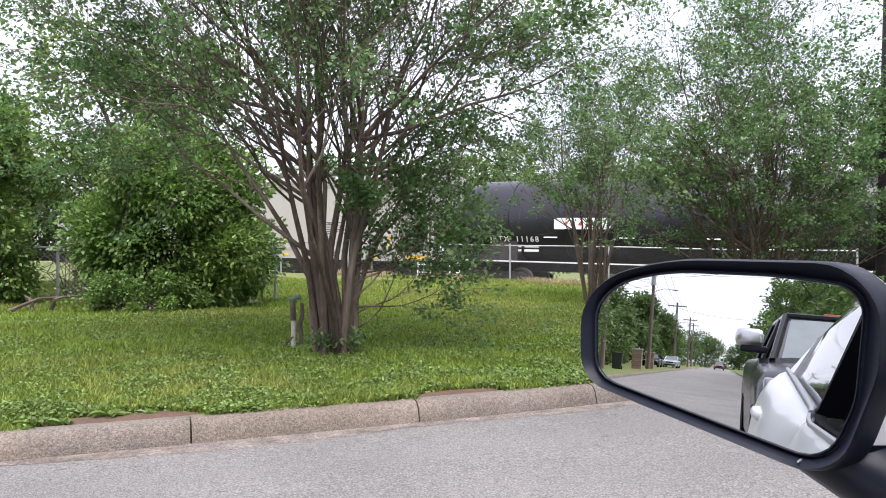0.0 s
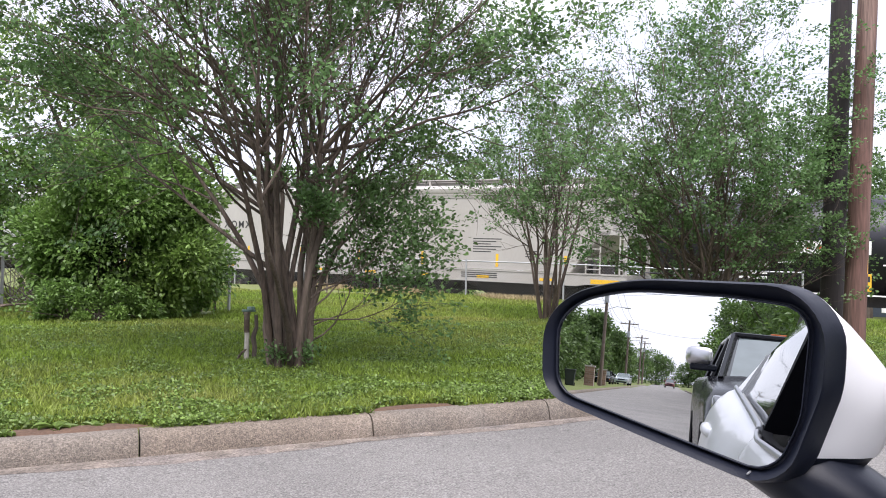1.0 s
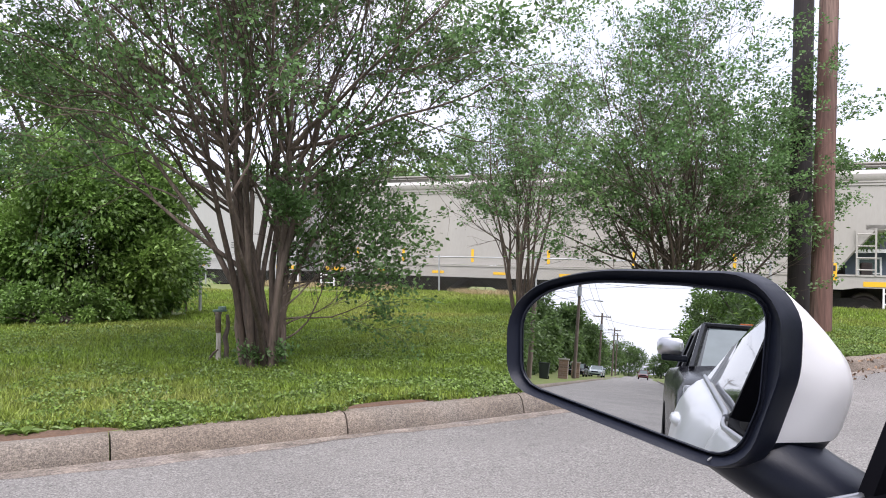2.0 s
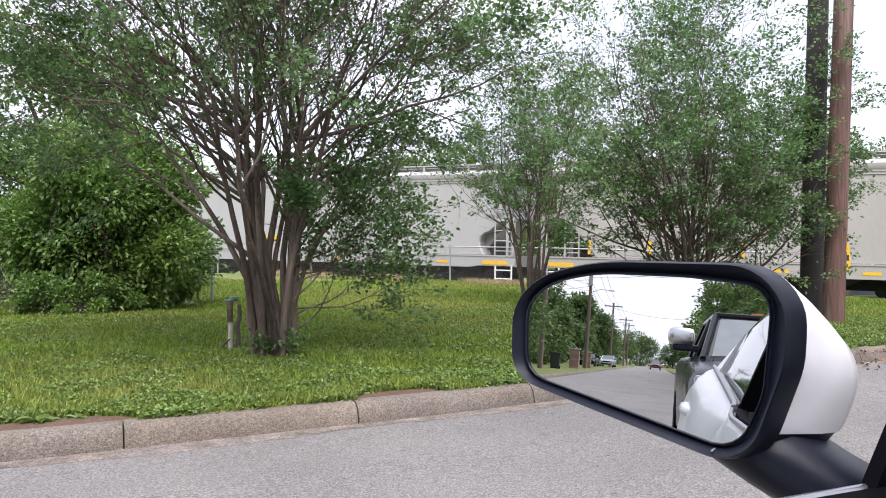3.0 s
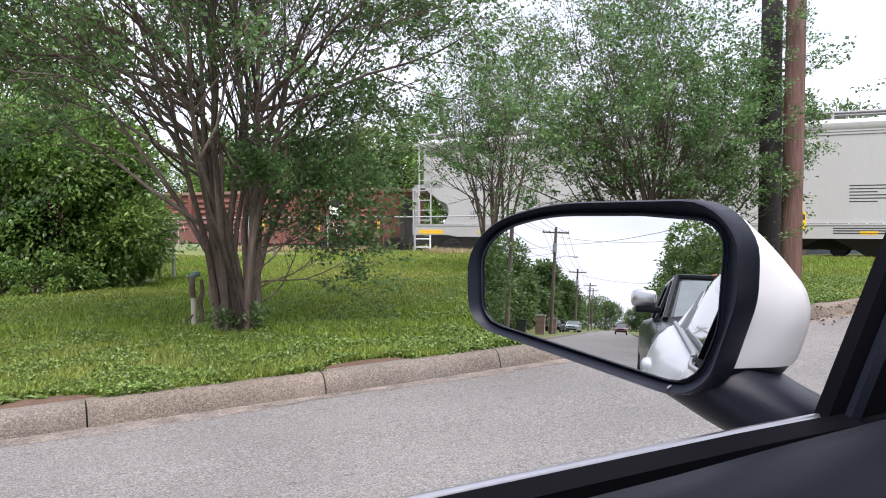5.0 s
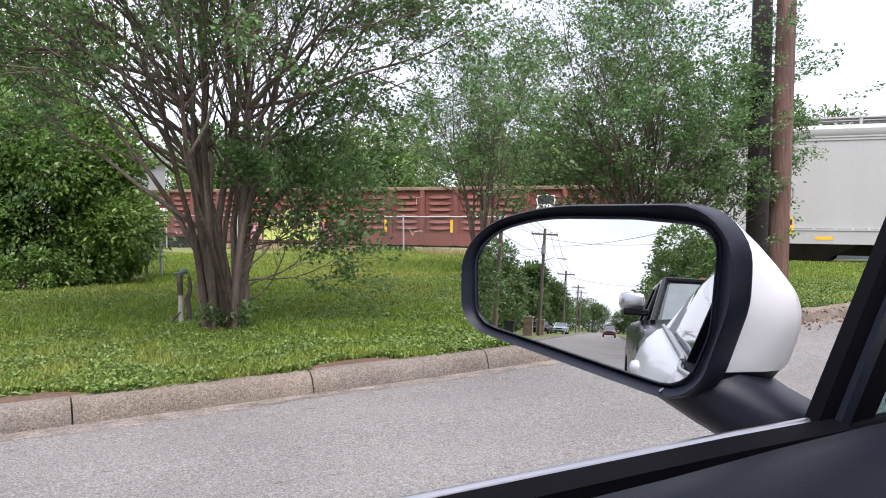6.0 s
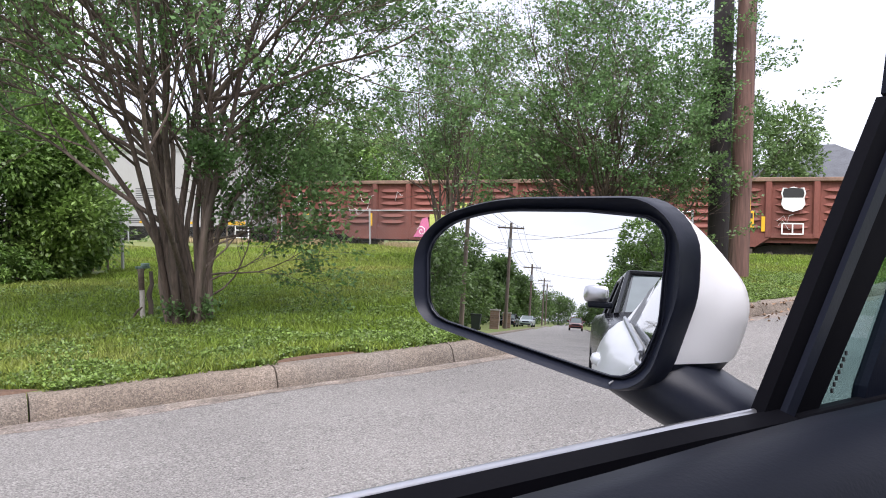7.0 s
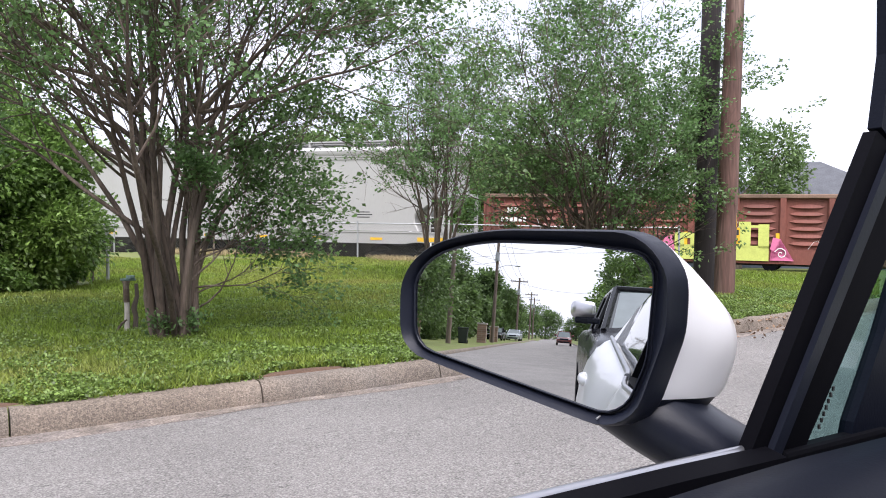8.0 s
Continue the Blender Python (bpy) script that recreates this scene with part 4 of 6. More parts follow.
def leaves_on(twigs, rng, per, length, width, stray=0.05):
    """Leaves in flat little sprays, three to a twig, thickest towards its tip."""
    a = np.array([t[0][:] for t in twigs])
    b = np.array([t[1][:] for t in twigs])
    centre = np.array([0.25, 0.62, 1.0]) + rng.normal(0, 0.08, (len(a), 3))
    pick = rng.integers(0, 3, (len(a), per))
    u = np.take_along_axis(centre, pick, 1)[..., None]
    spread = np.array((1.0, 1.0, 0.55)) * stray
    p = a[:, None] + (b - a)[:, None] * u + rng.normal(0, 1, (len(a), per, 3)) * spread
    ax = np.repeat(((b - a) / (np.linalg.norm(b - a, axis=1)[:, None] + 1e-9))[:, None], per, 1) + rng.normal(0, 0.5, (len(a), per, 3)) * np.array((1, 1, 0.4))
    return leaf_quads(p.reshape(-1, 3), ax.reshape(-1, 3), length, width, rng)


def tree(name, x, y, label, stems, seed, bark, leaf, per, length, width, category="tree", level=3, spread=0.6, lift=0.05, fork=3, bare=0.35, stray=0.05, group="", clump=-1.0):
    """stems: (dx, dy, lean x, lean y, length, radius) from the foot."""
    rng = np.random.default_rng(seed)
    foot = ground_pt(x, y)
    t = thing(name, Matrix.Translation(foot), label, category, group)
    twigs, lines, fine = [], [], Geo()
    for st in stems:
        g, mine = Geo(), []
        dx, dy, lx, ly, ln, r = st[:6]
        lv = st[6] if len(st) > 6 else level
        if lv > 1:
            g.fine = fine
        z0 = st[7] if len(st) > 7 else -0.08
        start = Vector((dx, dy, z0))
        if z0 > 0.1 and lines:
            # a limb leaves the stem that stands nearest to where it sets out
            near = [a.lerp(b, (z0 - a.z) / (b.z - a.z)) for line in lines for a, b in zip(line, line[1:]) if a.z <= z0 < b.z]
            start = min(near, key=lambda q: (q - start).length) if near else start
        line = grow(g, rng, start, (lx, ly, 1.0), ln, r, lv, mine, spread, lift, fork, bare)
        if z0 < 0.1 and ln > 1.5:
            lines.append(line)
        part("trunk" if z0 < 0.1 else "limb", g, bark, t, smooth=60)
        twigs += mine if len(st) > 8 else [w for w in mine if noise.noise(w[1] * 1.7 + Vector((seed, 0, 0))) > clump]
    tagged(part("twig", fine, bark, t, smooth=60), kind="stuff")
    part("crown", quads("crown", leaves_on(twigs, rng, per, length, width, stray), leaf), leaf, t)
    return t


def fan(n, seed, foot, lean, length, radius):
    """Stems that fan out from a foot."""
    r = random.Random(seed)
    out = []
    for k in range(n):
        a = 2 * math.pi * (k + r.random() * 0.6) / n
        q = foot * math.sqrt(r.uniform(0.2, 1))
        le = lean * r.uniform(0.15, 1.0)
        out.append((q * math.cos(a), q * math.sin(a), le * math.cos(a), le * math.sin(a), length * r.uniform(0.8, 1.15), radius * r.uniform(0.65, 1.25)))
    return out


# view-neutral directions across and along the lawn
RX, RY = 0.927, -0.375
main_stems = fan(17, 3, 0.2, 0.13, 3.5, 0.043)
# limbs that leave the stems higher up: across the lawn, then towards and away from the road
for a, lean, z0, ln, r in ((180, 1.0, 0.55, 2.6, 0.036), (176, 1.3, 1.0, 2.5, 0.026), (172, 1.5, 1.6, 2.3, 0.024), (195, 1.3, 1.9, 2.4, 0.024), (165, 0.8, 1.7, 2.5, 0.026), (184, 1.9, 2.2, 2.3, 0.024), (150, 1.4, 2.1, 2.2, 0.024), (215, 1.5, 2.2, 2.2, 0.024),
                           (186, 2.3, 2.5, 2.6, 0.024), (170, 1.0, 2.3, 2.6, 0.024), (200, 0.9, 2.5, 2.4, 0.024),
                           (4, 0.9, 1.2, 2.3, 0.03), (12, 1.5, 1.7, 2.2, 0.024), (-14, 1.2, 1.95, 2.3, 0.024), (20, 0.8, 1.6, 2.5, 0.028), (-3, 1.9, 2.2, 2.3, 0.024), (-30, 1.4, 2.2, 2.2, 0.024), (38, 1.5, 2.1, 2.2, 0.024),
                           (90, 1.2, 1.9, 2.2, 0.024), (70, 1.6, 2.2, 2.1, 0.024), (118, 1.5, 2.3, 2.1, 0.024), (-90, 1.1, 2.2, 2.0, 0.024), (-65, 1.5, 2.4, 2.0, 0.024), (-120, 1.5, 2.4, 2.0, 0.024)):
    c, q = math.cos(radians(a)), math.sin(radians(a))
    dx, dy = c * RX - q * RY, c * RY + q * RX
    main_stems.append(((0.1 + 0.09 * z0) * dx, (0.1 + 0.09 * z0) * dy, lean * dx, lean * dy, ln, r, 3, z0))
# leafy sprays low on one side, and a tuft at the foot
for z0, lean, side, ln in ((0.28, 2.6, 0.0, 0.85), (0.42, 2.0, 0.5, 0.75), (0.5, 2.4, -0.4, 0.9), (0.7, 1.8, 0.2, 1.0), (0.85, 2.3, -0.2, 1.0), (1.05, 1.7, 0.4, 1.05), (1.2, 2.0, -0.3, 1.1), (1.4, 1.6, 0.1, 1.1)):
    main_stems.append((0.17 * RX, 0.17 * RY, lean * RX, lean * RY + side, ln * 1.15, 0.012, 2, z0) + ((1,) if z0 < 1.1 else ()))
shoots = random.Random(17)
for k in range(6):
    z0 = 0.55 + 0.19 * k
    lean, ln = shoots.uniform(0.8, 1.9), shoots.uniform(0.9, 1.35)
    main_stems.append((0.13 * RX, 0.13 * RY, lean * RX, lean * RY + shoots.uniform(-0.7, 0.7), ln * (1 - 0.25 * (z0 < 0.8)), 0.012, 2, z0))
for z0, side in ((0.95, -0.6), (1.2, -0.8), (1.45, -0.4)):
    main_stems.append((0.02, -0.2, -0.3 * RX + 0.1, side, 0.5, 0.008, 2, z0))
main_stems += [(-0.10, -0.17, -0.3, -0.3, 0.22, 0.006, 1, -0.05, 1), (0.06, -0.2, 0.3, -0.3, 0.22, 0.006, 1, -0.05, 1)]
tree("crepe_myrtle", 2.03, 8.03, "large multi-stemmed crepe myrtle with smooth brown trunks", main_stems, 11, BARK, LEAF, 32, 0.056, 0.036, fork=4, spread=0.66, lift=0.05, bare=0.42, stray=0.06, clump=0.03)
tree("crepe_myrtle", 9.0, 14.0, "slender crepe myrtle with bare grey stems by the fence", fan(12, 5, 0.2, 0.28, 3.05, 0.042), 21, BARK, LEAF, 30, 0.062, 0.041, fork=4, spread=0.62, lift=0.05, bare=0.45, stray=0.065, clump=0.02)
low_sprays = random.Random(23)
low_leafy = []
for k in range(13):
    a, lean = 2 * math.pi * k / 13, low_sprays.uniform(0.9, 2.0)
    low_leafy.append((0.1 * math.cos(a), 0.1 * math.sin(a), lean * math.cos(a), lean * math.sin(a), low_sprays.uniform(1.1, 1.7), 0.016, 2, low_sprays.uniform(0.25, 1.5)))
tree("leafy_tree", 9.35, 9.75, "dense leafy tree beside the utility poles", fan(13, 9, 0.25, 0.40, 3.4, 0.045) + [(0, 0, 0.55, -0.35, 2.4, 0.04), (0, 0, -0.6, 0.3, 2.2, 0.04), (0.1, 0, 0.9, -0.55, 2.0, 0.03, 3, 0.7), (0.2, 0, 1.7, -0.15, 2.5, 0.03, 3, 0.5, 1), (0.2, 0, 1.3, -0.1, 2.7, 0.03, 3, 0.9, 1), (0.2, 0, 1.2, -0.3, 2.9, 0.03, 3, 1.4, 1), (0.2, 0, 1.6, -0.4, 2.4, 0.03, 3, 1.1, 1), (0, 0, -0.2, -0.5, 2.3, 0.04), (0, 0, 0.3, 0.5, 2.4, 0.04)] + low_leafy, 31, BARK, LEAF, 34, 0.062, 0.041, fork=4, spread=0.74, bare=0.2, stray=0.065, clump=0.0)


def bush(name, x, y, rx, ry, rz, label, seed, leaf, count, length, width, category="bush", lift=0.0, mats=BARK_D, shoots=26):
    """A shrub: many shoots from the ground, under a shell of leaf clumps with hollows."""
    rng = np.random.default_rng(seed)
    foot = ground_pt(x, y)
    t = thing(name, Matrix.Translation(foot), label, category)
    g = Geo()
    for k in range(shoots):
        a = rng.uniform(0, 2 * math.pi)
        q = rng.uniform(0.1, 0.9)
        tip = Vector((rx * q * math.cos(a), ry * q * math.sin(a), rz * (1.5 - q) * rng.uniform(0.6, 1.0) + lift))
        b = Vector((rng.normal(0, rx * 0.2), rng.normal(0, ry * 0.2), -0.05))
        g.tube([b, b.lerp(tip, 0.5) + Vector(rng.normal(0, 0.1, 3)), tip], [0.03, 0.018, 0.005], 5, caps=False)
    part("stem", g, mats, t)
    out = []
    lobes = max(int(19 * max(rx, 1)), 10)
    for k in range(lobes):
        a, u, q = rng.uniform(0, 2 * math.pi), rng.uniform(0.08, 0.88), rng.uniform(0.35, 0.85)
        wide = math.sqrt(max(1 - (u - 0.25) ** 2 * 1.5, 0.15))
        c = np.array((rx * q * wide * math.cos(a), ry * q * wide * math.sin(a), 2 * rz * u + lift))
        rad = min(rx, rz) * rng.uniform(0.26, 0.46)
        n = count // lobes
        d = rng.normal(0, 1, (n, 3))
        d /= np.linalg.norm(d, axis=1)[:, None]
        lump = np.array([noise.noise(Vector(e) * 2.5 + Vector(c)) for e in d])
        p = c + d * (rad * (0.95 + 0.6 * lump) * rng.uniform(0.4, 1.08, n) ** 0.5)[:, None]
        p[:, 2] = np.where(p[:, 2] < 0.02, 0.02 + 0.12 * rng.random(n), p[:, 2])
        out.append(leaf_quads(p, d, length, width, rng))
    # leaves between the clumps, down to the ground
    n = count // 7
    d = rng.normal(0, 1, (n, 3))
    d /= np.linalg.norm(d, axis=1)[:, None]
    lump = np.array([0.84 + 0.5 * noise.noise(Vector(e) * 3.2 + Vector((seed, 0, 0))) for e in d])
    p = d * np.array((rx * 0.95, ry * 0.95, rz * 0.95)) * (lump * rng.uniform(0.5, 1.0, n) ** 0.5)[:, None] + np.array((0, 0, rz * 0.85 + lift))
    p[:, 2] = np.where(p[:, 2] < 0.02, 0.02 + 0.3 * rng.random(n), p[:, 2])
    out.append(leaf_quads(p, d, length, width, rng))
    part("crown", quads("crown", np.concatenate(out), leaf), leaf, t)
    return t


bush("bush", 0.75, 15.0, 1.75, 1.5, 1.62, "broad bright green leafy bush against the yard fence", 41, LEAF_B, 70000, 0.10, 0.055)
bush("bush", 0.2, 13.9, 1.4, 0.5, 0.32, "low spreading ground shoots before the bush", 42, LEAF_B, 7000, 0.07, 0.04)
bush("bush", -2.7, 16.6, 1.25, 1.2, 2.1, "tall bright leafy shrub by the yard fence", 43, LEAF_B, 34000, 0.10, 0.055)
tree("shade_tree", -4.6, 22.0, "old shade tree behind the yard fence", fan(6, 12, 0.2, 0.5, 3.4, 0.12), 51, BARK_D, LEAF_F, 12, 0.15, 0.09, fork=4, spread=0.7, stray=0.2)

# fallen branch and brush pile
g = Geo()
rb = np.random.default_rng(5)
for a, b, c in (((-1.75, 14.2), (-0.7, 14.5), 0.02), ((-1.4, 14.3), (-1.55, 14.6), 0.012), ((-1.15, 14.4), (-0.95, 14.1), 0.012)):
    p, q = ground_pt(*a, 0.05), ground_pt(*b, 0.28)
    g.tube([p, p.lerp(q, 0.4) + Vector((0, 0, 0.1)), q], [0.035, 0.028, c], 6)
solid("fallen_branch", g, BARK, "dead bare branch lying on the grass", "branch")
g = Geo()
for k in range(90):
    p = ground_pt(rb.uniform(-1.2, 0.2), rb.uniform(18.0, 19.4), 0.1)
    g.tube([p, p + Vector(rb.normal(0, 0.35, 3)) + Vector((0, 0, 0.45)), p + Vector(rb.normal(0, 0.6, 3)) + Vector((0, 0, 0.8))], [0.014, 0.01, 0.004], 4, caps=False)
solid("brush_pile", g, BARK_D, "tangle of bare brushwood behind the yard fence", "brushwood", kind="stuff")


def far_tree(x, y, h, r, seed, label, leaf=LEAF_F, size=0.22, count=9000, squash=1.0, low=0.35, group="far trees"):
    """A distant broadleaf: trunk, a few limbs and many leaf clumps in lobes."""
    rng = np.random.default_rng(seed)
    foot = ground_pt(x, y)
    t = thing("broadleaf_tree", Matrix.Translation(foot), label, "tree", group)
    g = Geo()
    g.tube([(0, 0, -0.3), (0.1, 0, h * 0.3), (0, 0.1, h * 0.62)], [0.035 * h, 0.026 * h, 0.012 * h], 9)
    lobes = []
    for k in range(11):
        a, u = rng.uniform(0, 2 * math.pi), rng.uniform(low, 0.92)
        q = r * rng.uniform(0.25, 0.8) * math.sqrt(max(1 - (2 * (u - 0.55)) ** 2 * 0.8, 0.1))
        c = Vector((q * math.cos(a), q * math.sin(a) * squash, u * h))
        lobes.append((c, r * rng.uniform(0.3, 0.52)))
        g.tube([(0, 0, h * rng.uniform(0.22, 0.5)), c * 0.6 + Vector((0, 0, h * 0.16)), c], [0.013 * h, 0.008 * h, 0.002 * h], 5, caps=False)
    part("trunk", g, BARK_D, t)
    out = []
    for c, q in lobes:
        n = count // 11
        d = rng.normal(0, 1, (n, 3))
        d /= np.linalg.norm(d, axis=1)[:, None]
        lump = np.array([noise.noise(Vector(e) * 2.2 + c) for e in d[: n]])
        p = np.array(c) + d * (q * (0.95 + 0.45 * lump) * rng.uniform(0.45, 1.05, n) ** 0.5)[:, None]
        out.append(leaf_quads(p, d, size, size * 0.6, rng))
    part("crown", quads("crown", np.concatenate(out), leaf), leaf, t)
    return t


far_tree(0.4, 18.8, 5.6, 2.5, 58, "leafy tree behind the yard fence", size=0.13, count=15000, low=0.45, leaf=LEAF_B, group="")
far_tree(-2.8, 20.2, 4.4, 2.2, 59, "leafy tree behind the yard fence", size=0.13, count=12000, low=0.4, group="")
# beyond the railway
k = 0
for s, w, h, r in ((-46, 40, 8, 4.5), (-38, 43, 7, 4), (-31, 39, 8.5, 4.5), (-25, 42, 7, 4), (-20, 38, 7.5, 3.8), (-15, 41, 6.5, 3.6), (-11, 38.5, 6.6, 3.3), (-7.5, 40, 6.2, 3.0), (-55, 50, 10, 6)):
    p = at(s, w)
    far_tree(p.x, p.y, h, r, 60 + k, "leafy tree in the row beyond the railway", size=0.26, count=8500)
    k += 1

for s, w, h, r in ((-30, 36.5, 5.6, 3.0), (-26, 35.5, 5.2, 2.8), (-22.5, 37, 6.0, 3.0), (-18, 36, 5.4, 2.8), (-13.5, 36.5, 5.2, 2.6)):
    p = at(s, w)
    far_tree(p.x, p.y, h, r, 80 + k, "bright leafy sapling growing beyond the railway", size=0.2, count=9000, low=0.2, leaf=LEAF_B)
    k += 1

# ---- grass and weeds ----
rng = np.random.default_rng(7)
n = 580000
dist = 5 + 21 * rng.random(n) ** 1.35
ang = rng.uniform(radians(-32), radians(62), n)
gx, gy = dist * np.sin(ang), dist * np.cos(ang)
kk = gy - kerb_y(gx)
ww = gx * ACROSS[0] + gy * ACROSS[1]
patch = np.array([noise.noise((a * 1.1, b * 1.1, 3.3)) for a, b in zip(gx, gy)])
bare = ((gx + 0.02) ** 2 / 0.28 + (kk - 0.22) ** 2 / 0.05 < 1) | ((gx - 2.35) ** 2 / 0.16 + (kk - 0.2) ** 2 / 0.03 < 1) | ((gx - 8.7) ** 2 / 1.2 + (kk - 0.55) ** 2 / 0.2 < 1)
keep = (kk > 0.13) & (ww < 23.6) & ~bare & (patch > -0.55)
gx, gy, patch, dist = gx[keep], gy[keep], patch[keep], dist[keep]
gz = land(gx, gy)
n = len(gx)
hgt = rng.uniform(0.025, 0.065, n) * (1 + 0.8 * patch) * (1 + 0.02 * dist)
wid = rng.uniform(0.003, 0.006, n) * (0.7 + 0.08 * dist)
a = rng.uniform(0, 2 * math.pi, n)
lean = rng.normal(0, 0.45, (n, 2)) * hgt[:, None]
root = np.stack([gx, gy, gz - 0.01], 1)
side = np.stack([np.cos(a) * wid, np.sin(a) * wid, np.zeros(n)], 1)
tip = root + np.concatenate([lean, hgt[:, None] + 0.01], 1)
mid = root + np.concatenate([lean * 0.35, hgt[:, None] * 0.6], 1)
blades = np.stack([root - side * 0.6, mid + side, tip, mid - side], 1)
solid("grass", quads("grass", blades, BLADE), BLADE, "unmown green lawn grass", "grass", kind="stuff")
# clover and broad weeds, thickest by the kerb
n = 300000
wx = rng.uniform(-4, 13, n)
wk = 0.12 + np.where(rng.random(n) < 0.45, rng.exponential(0.8, n), 7.5 * rng.random(n))
wy = kerb_y(wx) + wk
lump = np.array([noise.noise((a * 2.3, b * 2.3, 8.1)) for a, b in zip(wx, wy)])
keep = (lump + 0.25 * np.exp(-wk) + 0.3 * (rng.random(len(wk)) - 0.5) > 0.0) & (wy < 13) & ~((wx + 0.02) ** 2 / 0.28 + (wk - 0.22) ** 2 / 0.05 < 1) & ~((wx - 2.35) ** 2 / 0.16 + (wk - 0.2) ** 2 / 0.03 < 1)
wx, wy, lump = wx[keep], wy[keep], lump[keep]
p = np.stack([wx, wy, land(wx, wy) + rng.uniform(0.01, 0.065, len(wx)) * (1 + lump)], 1)
ax = rng.normal(0, 1, (len(wx), 3)) * np.array((1, 1, 0.35))
solid("clover", quads("clover", leaf_quads(p, ax, 0.03, 0.021, rng, 0.1), WEED), WEED, "low clover and weeds in the lawn", "weeds", kind="stuff")


def rosette(x, y, size, seed):
    r = np.random.default_rng(seed)
    plant = thing("broadleaf_weed", Matrix.Translation(ground_pt(x, y)), "broad-leaved weed rosette at the kerb", "weed", "weeds along the kerb")
    for k in range(13):
        g = Geo()
        a, ln = r.uniform(0, 2 * math.pi), size * r.uniform(0.6, 1.1)
        d, sd = Vector((math.cos(a), math.sin(a), 0)), Vector((-math.sin(a), math.cos(a), 0))
        rise = r.uniform(0.35, 0.9)
        ringset = []
        for u, wv in ((0, 0.03), (0.25, 0.2), (0.55, 0.3), (0.8, 0.2), (1.0, 0.02)):
            c = d * ln * u + Vector((0, 0, rise * ln * u * (1.25 - u)))
            ringset.append([c - sd * ln * wv + Vector((0, 0, 0.02)), c, c + sd * ln * wv + Vector((0, 0, 0.02))])
        g.loft(ringset, closed=False)
        part("leaf", g, WEED, plant, smooth=50)


for i, (x, dk, s) in enumerate(((-0.55, 0.30, 0.17), (-0.38, 0.25, 0.14), (-0.10, 0.34, 0.20), (-0.2, 0.42, 0.12), (0.12, 0.36, 0.13), (1.2, 0.33, 0.09), (2.75, 0.3, 0.10), (3.1, 0.32, 0.12), (3.5, 0.35, 0.1), (-0.8, 0.35, 0.15))):
    rosette(x, float(kerb_y(x)) + dk, s * 0.62, 100 + i)
# bare soil by the kerb
for x, dk, a, b in ((-0.02, 0.30, 0.55, 0.16), (2.35, 0.27, 0.42, 0.11), (8.7, 0.55, 1.05, 0.42)):
    g = Geo()
    y = float(kerb_y(x)) + dk
    rr = random.Random(int(x * 10) + 30)
    ring = []
    for k in range(22):
        w = 2 * math.pi * k / 22
        q = rr.uniform(0.8, 1.15)
        ring.append((x + a * q * math.cos(w), y + b * q * math.sin(w) + (x + a * math.cos(w) - x) * 0.08))
    g.loft([[(u, v, float(land(u, v)) - 0.01) for u, v in ring], [(x + (u - x) * 0.75, y + (v - y) * 0.75, float(land(u, v)) + 0.018) for u, v in ring], [(x + (u - x) * 0.3, y + (v - y) * 0.3, float(land(x, y)) + 0.03) for u, v in ring]])
    solid("bare_soil", g, SOIL, "bare brown soil showing at the kerb", "soil", kind="structure", smooth=60)
# litter of dead leaves in the gutter ahead
n = 130
lx = rng.uniform(7.2, 9.4, n)
ly = kerb_y(lx) - rng.exponential(0.10, n) + 0.05
p = np.stack([lx, ly, np.full(n, 0.02) + 0.1 * (ly > kerb_y(lx) - 0.02)], 1)
solid("leaf_litter", quads("leaf_litter", leaf_quads(p, rng.normal(0, 1, (n, 3)) * np.array((1, 1, 0.2)), 0.06, 0.035, rng, 0), LITTER), LITTER, "dead leaves in the gutter", "litter", kind="stuff")


def tufts(name, places, label, mats, seed, tall):
    r = np.random.default_rng(seed)
    out = []
    for x, y, rad, cnt in places:
        q = r.normal(0, rad, (cnt, 2))
        px, py = x + q[:, 0], y + q[:, 1]
        z = land(px, py)
        h = tall * r.uniform(0.4, 1.1, cnt)
        a = r.uniform(0, 2 * math.pi, cnt)
        side = np.stack([np.cos(a), np.sin(a), 0 * a], 1) * 0.008
        ro = np.stack([px, py, z - 0.01], 1)
        le = np.concatenate([r.normal(0, 0.4, (cnt, 2)) * h[:, None], h[:, None]], 1)
        out.append(np.stack([ro - side, ro + le * np.array((0.35, 0.35, 0.6)) + side, ro + le, ro + le * np.array((0.35, 0.35, 0.6)) - side], 1))
    solid(name, quads(name, np.concatenate(out), mats), mats, label, "grass", kind="stuff")


spots, green = [], []
for s in np.arange(-19, 2.5, 0.35):
    p = at(float(s), 23.1 + 0.3 * math.sin(s * 2.1))
    (spots if math.sin(s * 1.7) > -0.3 and s < -2 else green).append((p.x, p.y, 0.22, 330))
    q = at(float(s), 23.5)
    green.append((q.x, q.y, 0.25, 140))
tufts("dry_grass", spots, "tall dry straw-coloured grass along the fence", DRY, 3, 0.24)
tufts("tall_grass", green, "tall green grass along the fence", BLADE, 4, 0.13)


